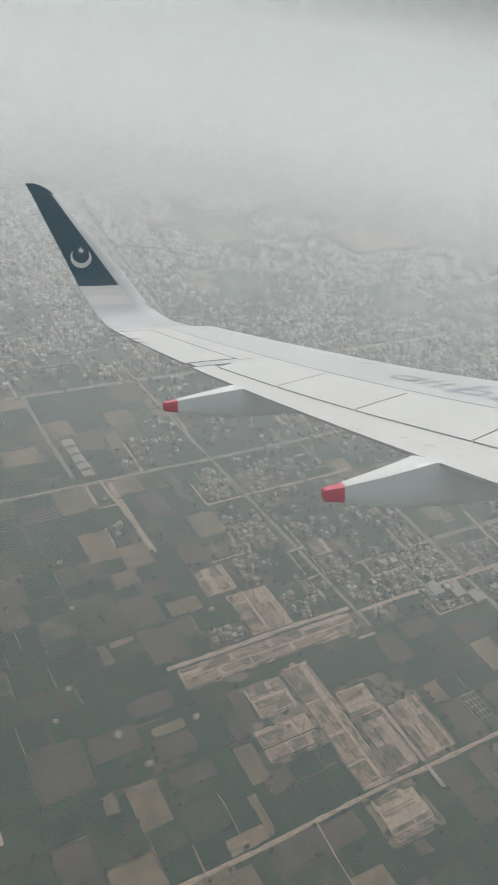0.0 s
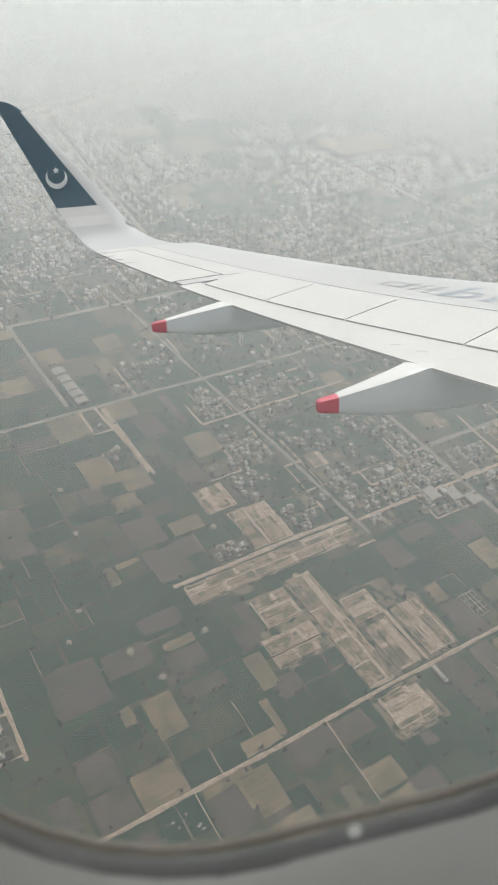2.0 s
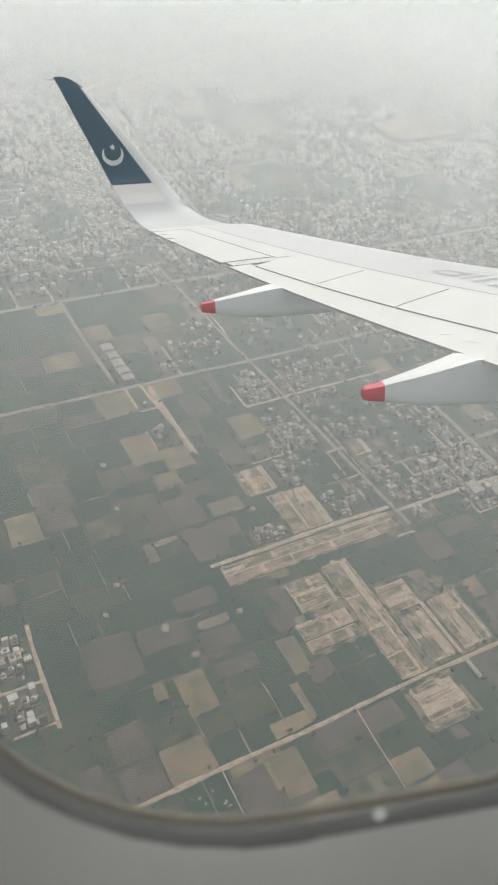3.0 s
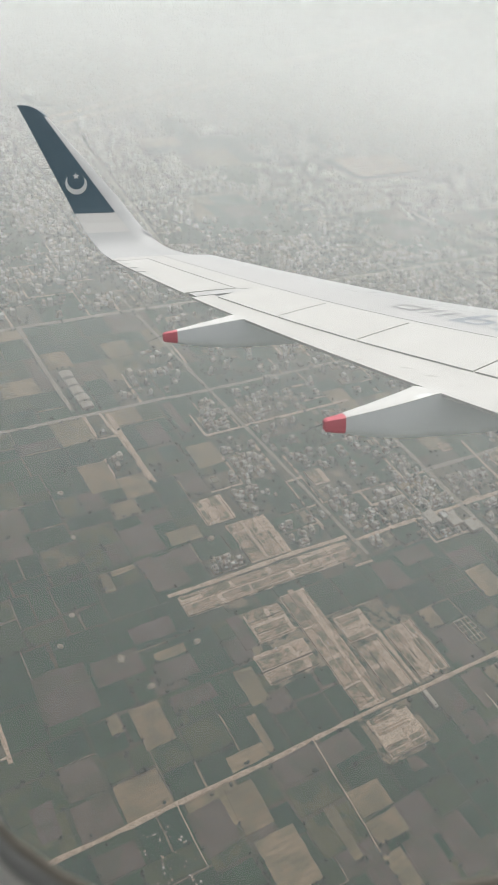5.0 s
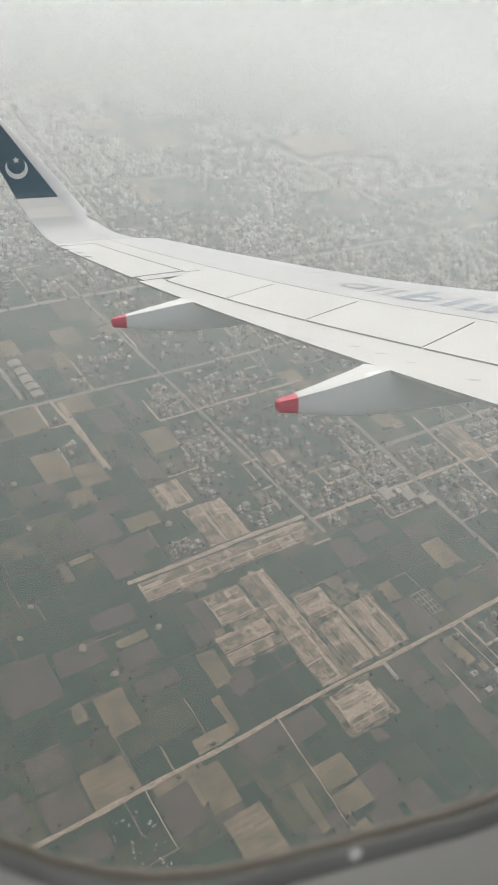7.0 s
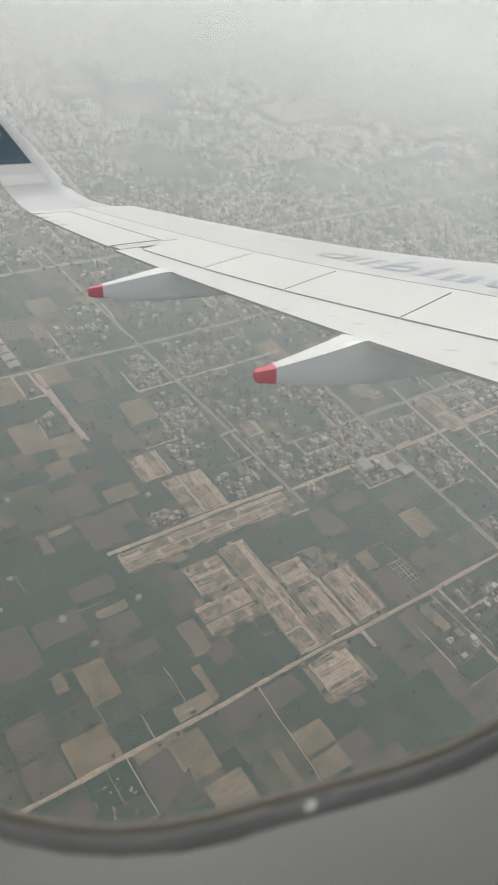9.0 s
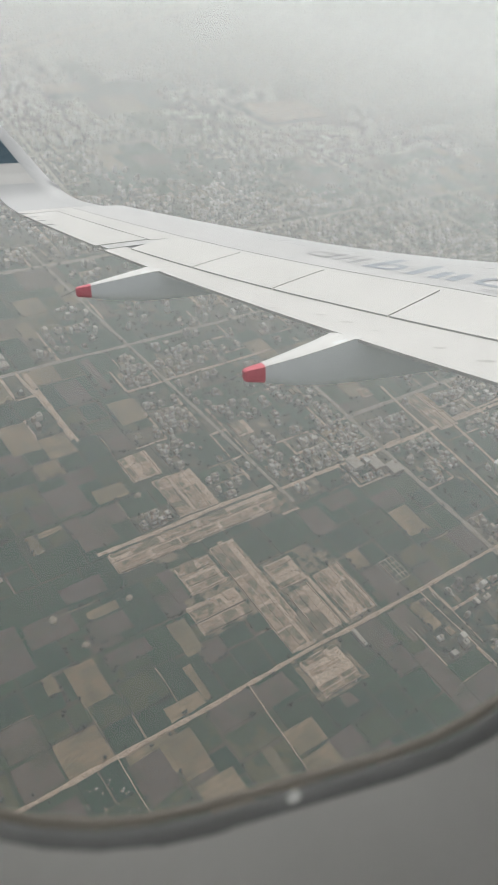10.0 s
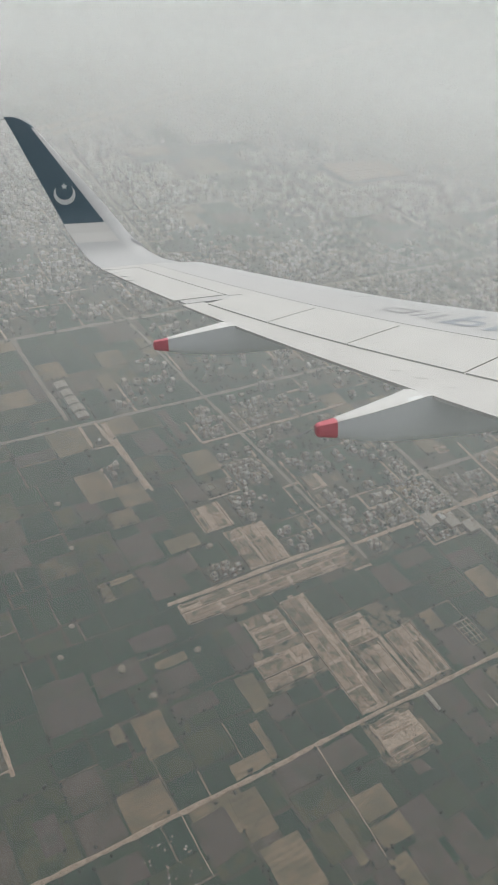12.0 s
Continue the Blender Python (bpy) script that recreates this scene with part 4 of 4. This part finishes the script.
def tip_ring(k):
    """Inner face flat, outer face bulging, nose rounded; the section turns from level to upright."""
    z, y, le, te, t = TIP[k]
    before, after = TIP[max(0, k - 1)], TIP[min(len(TIP) - 1, k + 1)]
    run = Vector((after[1] - before[1], after[0] - before[0])).normalized()
    oy, oz = run.y, -run.x
    return [(x, y + oy * t * a, z + oz * t * a) for x, a in ((te, 0), (le - 0.3 * (le - te), 0), (le - 0.06 * (le - te), 0.05), (le, 0.7), (le - 0.06 * (le - te), 1.4), ((le + te) / 2, 2), (te, 0.25))]


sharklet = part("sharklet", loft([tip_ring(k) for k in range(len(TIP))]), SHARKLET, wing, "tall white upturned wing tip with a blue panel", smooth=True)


def on_tip(x, z, out=0.005):
    return (x, at_height(z)[1] - out, z)


blue = []
for z in line(2.13, 3.885, 14):
    _, _, le, te, _ = at_height(z)
    fore = -10.06 - 0.645 * (z - 2.13)
    blue.append([on_tip(x, z) for x in line(te + 0.004, fore, 5)])
band = []
for z in line(1.775, 2.124, 5):
    _, _, le, te, _ = at_height(z)
    band.append([on_tip(x, z, 0.003) for x in line(te + 0.004, -10.06 + 0.67 * (2.13 - z), 5)])
part("white_band", plate(band, 0.004, (0, 1, 0)), WHITE_B, sharklet, "white painted band")
part("blue_panel", plate(blue, 0.006, (0, 1, 0)), BLUE, sharklet, "dark blue painted panel")
cap = []
for z in line(3.887, 4.094, 6):
    _, _, le, te, t = at_height(z)
    cap.append([on_tip(te + 0.004, z), on_tip((le + te) / 2, z), on_tip(le - 0.03, z), (le + 0.006, at_height(z)[1] + t * 0.6, z)])
part("blue_cap", plate(cap, 0.006, (0, 1, 0)), BLUE, sharklet)


def crescent(cx, cz, r):
    bm, outer, inner = bmesh.new(), [], []
    for k in range(33):
        a = radians(155 + 230 * k / 32)
        outer.append(bm.verts.new(on_tip(cx + r * math.cos(a), cz + r * math.sin(a), 0.012)))
        b = radians(148 + 244 * k / 32)
        inner.append(bm.verts.new(on_tip(cx + 0.80 * r * math.cos(b), cz + 0.27 * r + 0.80 * r * math.sin(b), 0.012)))
    for k in range(32):
        bm.faces.new((outer[k], outer[k + 1], inner[k + 1], inner[k]))
    bmesh.ops.solidify(bm, geom=bm.faces[:], thickness=0.003)
    return bm


part("crescent", crescent(-10.72, 2.665, 0.195), EMBLEM, sharklet, "white crescent")
star = bmesh.new()
star.faces.new([star.verts.new(on_tip(-10.712 + (0.068 if k % 2 == 0 else 0.028) * math.sin(k * math.pi / 5), 2.80 + (0.068 if k % 2 == 0 else 0.028) * math.cos(k * math.pi / 5), 0.012)) for k in range(10)])
bmesh.ops.solidify(star, geom=star.faces[:], thickness=0.003)
part("star", star, EMBLEM, sharklet, "white five-pointed star")
part("root_fillet", loft([[(-9.47, 16.99, 1.66), (-9.44, 17.0, 1.66), (-9.44, 17.04, 1.64)], [(-9.56, 17.01, 1.75), (-9.42, 17.03, 1.70), (-9.46, 17.06, 1.70)], [(-9.60, 17.03, 1.80), (-9.58, 17.04, 1.80), (-9.58, 17.07, 1.80)]]), LETTER, sharklet)


def wick(x, y, z, length=0.17):
    bm = bmesh.new()
    bmesh.ops.create_cone(bm, cap_ends=True, segments=6, radius1=0.0055, radius2=0.003, depth=length, matrix=Matrix.Translation((x - length / 2, y, z)) @ Matrix.Rotation(radians(90), 4, "Y"))
    part("static_wick", bm, SEAL, wing)


for z in (1.80, 2.36, 2.95, 3.50, 4.05):
    row = at_height(z)
    wick(row[3], row[1], z)
for y in (15.1, 15.45, 15.8, 16.15):
    x, y2, z = on_wing(y, 1.0)
    wick(x + 0.12, y2, z + 0.012, 0.36)


# ---- lettering as plain shapes, smudges, panel lines ----
def decal(name, yo, yi, sa, sb, material, bar, lift=0.004, slant=0.0):
    """A painted bar or open ring on the wing skin. bar: share of the width that the stroke takes, 1 for a solid bar."""
    bm, n = bmesh.new(), 20
    ym, hw, sm, hs = (yo + yi) / 2, (yo - yi) / 2, (sa + sb) / 2, (sb - sa) / 2
    def put(a, b):
        return bm.verts.new(on_wing(ym + hw * a + slant * b, sm + hs * b, lift))
    def rim(a, k):
        c, s = math.cos(a), math.sin(a)
        return put(k * math.copysign(abs(c) ** 0.6, c), k * math.copysign(abs(s) ** 0.6, s))
    if bar >= 1:
        bm.faces.new([rim(2 * math.pi * i / n, 1.0) for i in range(n)])
    else:
        outer, inner = [rim(2 * math.pi * i / n, 1.0) for i in range(n)], [rim(2 * math.pi * i / n, 1.0 - bar) for i in range(n)]
        for i in range(n):
            j = (i + 1) % n
            bm.faces.new((outer[i], outer[j], inner[j], inner[i]))
    return part(name, bm, material, wing)


def stroke(fore, aft, width, material):
    """A painted slanted bar from its front end to its rear end, each (y, s), so wide along the span."""
    bm = bmesh.new()
    n = 6
    left = [on_wing(fore[0] + (aft[0] - fore[0]) * k / n + width / 2, fore[1] + (aft[1] - fore[1]) * k / n, 0.004) for k in range(n + 1)]
    right = [on_wing(fore[0] + (aft[0] - fore[0]) * k / n - width / 2, fore[1] + (aft[1] - fore[1]) * k / n, 0.004) for k in range(n + 1)]
    a, b = [bm.verts.new(p) for p in left], [bm.verts.new(p) for p in right]
    for k in range(n):
        bm.faces.new((a[k], a[k + 1], b[k + 1], b[k]))
    return part("painted_bar", bm, material, wing)


# the brand's lettering as plain slanted bars: front (y, s), rear (y, s), width
for fore, aft, width, paint in (((11.33, 0.185), (11.24, 0.325), 0.075, LETTER), ((11.14, 0.18), (11.05, 0.335), 0.06, LETTER), ((10.92, 0.20), (10.80, 0.35), 0.09, LETTER),
                                ((10.62, 0.15), (10.50, 0.37), 0.13, LETTER_B), ((10.04, 0.19), (9.88, 0.38), 0.13, LETTER_B),
                                ((9.68, 0.27), (9.56, 0.39), 0.13, LETTER_B), ((9.46, 0.27), (9.34, 0.39), 0.13, LETTER_B)):
    stroke(fore, aft, width, paint)
for yo, yi, sa, sb, paint, bar in ((11.66, 11.25, 0.205, 0.318, LETTER, 0.30), (10.58, 10.16, 0.25, 0.365, LETTER_B, 0.45), (9.16, 8.78, 0.285, 0.39, LETTER_B, 0.42)):
    decal("painted_ring", yo, yi, sa, sb, paint, bar, 0.004, -0.05)
for y, s, w, h in ((10.05, 0.926, 0.018, 0.006), (10.08, 0.897, 0.018, 0.005), (10.0, 0.93, 0.012, 0.004), (9.51, 0.978, 0.028, 0.010), (9.03, 0.926, 0.028, 0.011), (8.69, 0.924, 0.04, 0.011), (8.31, 0.923, 0.022, 0.006), (7.61, 0.918, 0.028, 0.011), (7.14, 0.918, 0.045, 0.012)):
    decal("smudge", y + w, y - w, s - h, s + h, SMUDGE, 1, -0.0102, 0.03)
for yc, sc in ((11.0, 0.70), (9.55, 0.68)):
    bm = bmesh.new()
    for k in range(16):
        a = 2 * math.pi * k / 16
        bm.faces.new([bm.verts.new(on_wing(yc + 0.16 * math.cos(a) + p, sc + 0.045 * math.sin(a) + q, 0.009)) for p, q in ((0.006, 0.002), (0.006, -0.002), (-0.006, -0.002), (-0.006, 0.002))])
    tagged(part("fastener_circle", bm, SMUDGE, wing), kind="stuff")
bm = bmesh.new()
for k in range(34):
    y, s = 8.85 - (k % 17) * 0.033 - random.random() * 0.01, (0.425 if k < 17 else 0.445)
    bm.faces.new([bm.verts.new(on_wing(y + a, s + b, 0.004)) for a, b in ((0.011, 0.004), (0.011, -0.004), (-0.011, -0.004), (-0.011, 0.004))])
tagged(part("small_print_bars", bm, LETTER, wing), kind="stuff")
aboard(wing)


# ---- cabin side and window ----
def rounded(half_w, half_h, r, y, n=10):
    """A rounded outline in the plane y, round the window's middle."""
    pts = []
    for cx, cz, start in ((half_w - r, half_h - r, 0), (-half_w + r, half_h - r, 90), (-half_w + r, -half_h + r, 180), (half_w - r, -half_h + r, 270)):
        for k in range(n + 1):
            a = radians(start + 90 * k / n)
            pts.append((WIN_X + cx + r * math.cos(a), y, WIN_Z + cz + r * math.sin(a)))
    return pts


def opening(grow, y, aft=0.0):
    return [(x + aft, y2, z) for x, y2, z in rounded(0.1235 + grow, 0.250 + grow, 0.095 + grow * 0.9, y)]


WIN_X, WIN_Z = -10.7655, 1.561
window = new("window_1")
tagged(window, "oval cabin window with a pale plastic surround and dark gasket", "window", kind="structure")
part("window_frame", loft([opening(-0.0022, 1.7872, 0.0008), opening(-0.0006, 1.784, 0.0006), opening(0.008, 1.770), opening(0.0143, 1.759), opening(0.0155, 1.757), opening(0.0165, 1.7565)], caps=False), LINER, window, smooth=True)
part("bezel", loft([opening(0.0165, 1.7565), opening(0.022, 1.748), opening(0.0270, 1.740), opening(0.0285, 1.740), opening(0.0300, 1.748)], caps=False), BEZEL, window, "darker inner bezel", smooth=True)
part("gasket", loft([opening(-0.0020, 1.7868, 0.0008), opening(-0.0028, 1.7884, 0.0005), opening(-0.0036, 1.790), opening(-0.0040, 1.7925), opening(0.012, 1.800), opening(0.17, 1.90)], caps=False), RUBBER, window, "dark rubber gasket", smooth=True)
part("pane", loft([opening(-0.002, 1.7898), opening(-0.002, 1.7916)]), PANE, window, "slightly scuffed clear acrylic pane")
bead = [[(x - 0.0008, y, z + 0.0006) for x, y, z in opening(g, y)] for g, y in ((-0.0036, 1.7930), (-0.0046, 1.7945), (-0.0040, 1.797))]
part("seal_bead", loft(bead, caps=False), SEALANT, window, "tan bead of sealant outside the pane", smooth=True)
hole = bmesh.new()
bmesh.ops.create_uvsphere(hole, u_segments=14, v_segments=8, radius=0.0020, matrix=Matrix.Translation((-10.770, 1.7855, 1.319)) @ Matrix.Diagonal((1, 0.4, 1, 1)))
part("breather_hole", hole, GLOW, window, "small bright breather hole", smooth=True)
window.matrix_world = AIR @ Matrix.Translation((0, -0.006, 0))

wall_rings = [opening(0.0300, 1.742), opening(0.034, 1.742), opening(0.038, 1.728), opening(0.06, 1.722), rounded(0.30, 0.36, 0.10, 1.718), rounded(0.62, 0.62, 0.02, 1.70)]
wall_left = aboard(tagged(part("wall_left", loft(wall_rings, caps=False), LINER, smooth=True), "pale plastic cabin side panel round the window", "wall", kind="structure"))

# fuselage tube with its windows
def tube_bm():
    bm = bmesh.new()
    xs = [-16.3]
    for k in range(21):
        c = -10.757 + (k - 10) * 0.533
        xs += [c - 0.125, c + 0.125] if k != 10 else [-11.05, -10.46]
    xs.append(-4.9)
    angles = [2.0, 8.5, 19.5, 28.0] + line(34.0, 160.0, 16) + [171.0] + line(178.0, 356.0, 22)
    rings = [[[bm.verts.new((x, r * math.cos(radians(a)), 1.0 + r * math.sin(radians(a)))) for a in angles] for r in (1.975, 1.93)] for x in xs]
    k = len(angles)
    for i in range(len(xs) - 1):
        for j in range(k):
            n = (j + 1) % k
            port, far = j < 3 and i == 21, (159 < angles[j] < 161 or j == 1) and i % 2 == 1
            for s in (0, 1):
                if not (port or far):
                    bm.faces.new((rings[i][s][j], rings[i][s][n], rings[i + 1][s][n], rings[i + 1][s][j]))
    for e in (0, -1):
        bm.faces.new(rings[e][1])
    return bm


tube = tube_bm()
aboard(tagged(part("fuselage", tube, SKIN), "white airliner fuselage tube round the cabin", "fuselage", kind="structure"))
tagged(wing, "white airliner wing with grey pods and blue upturned tip", "aircraft wing")
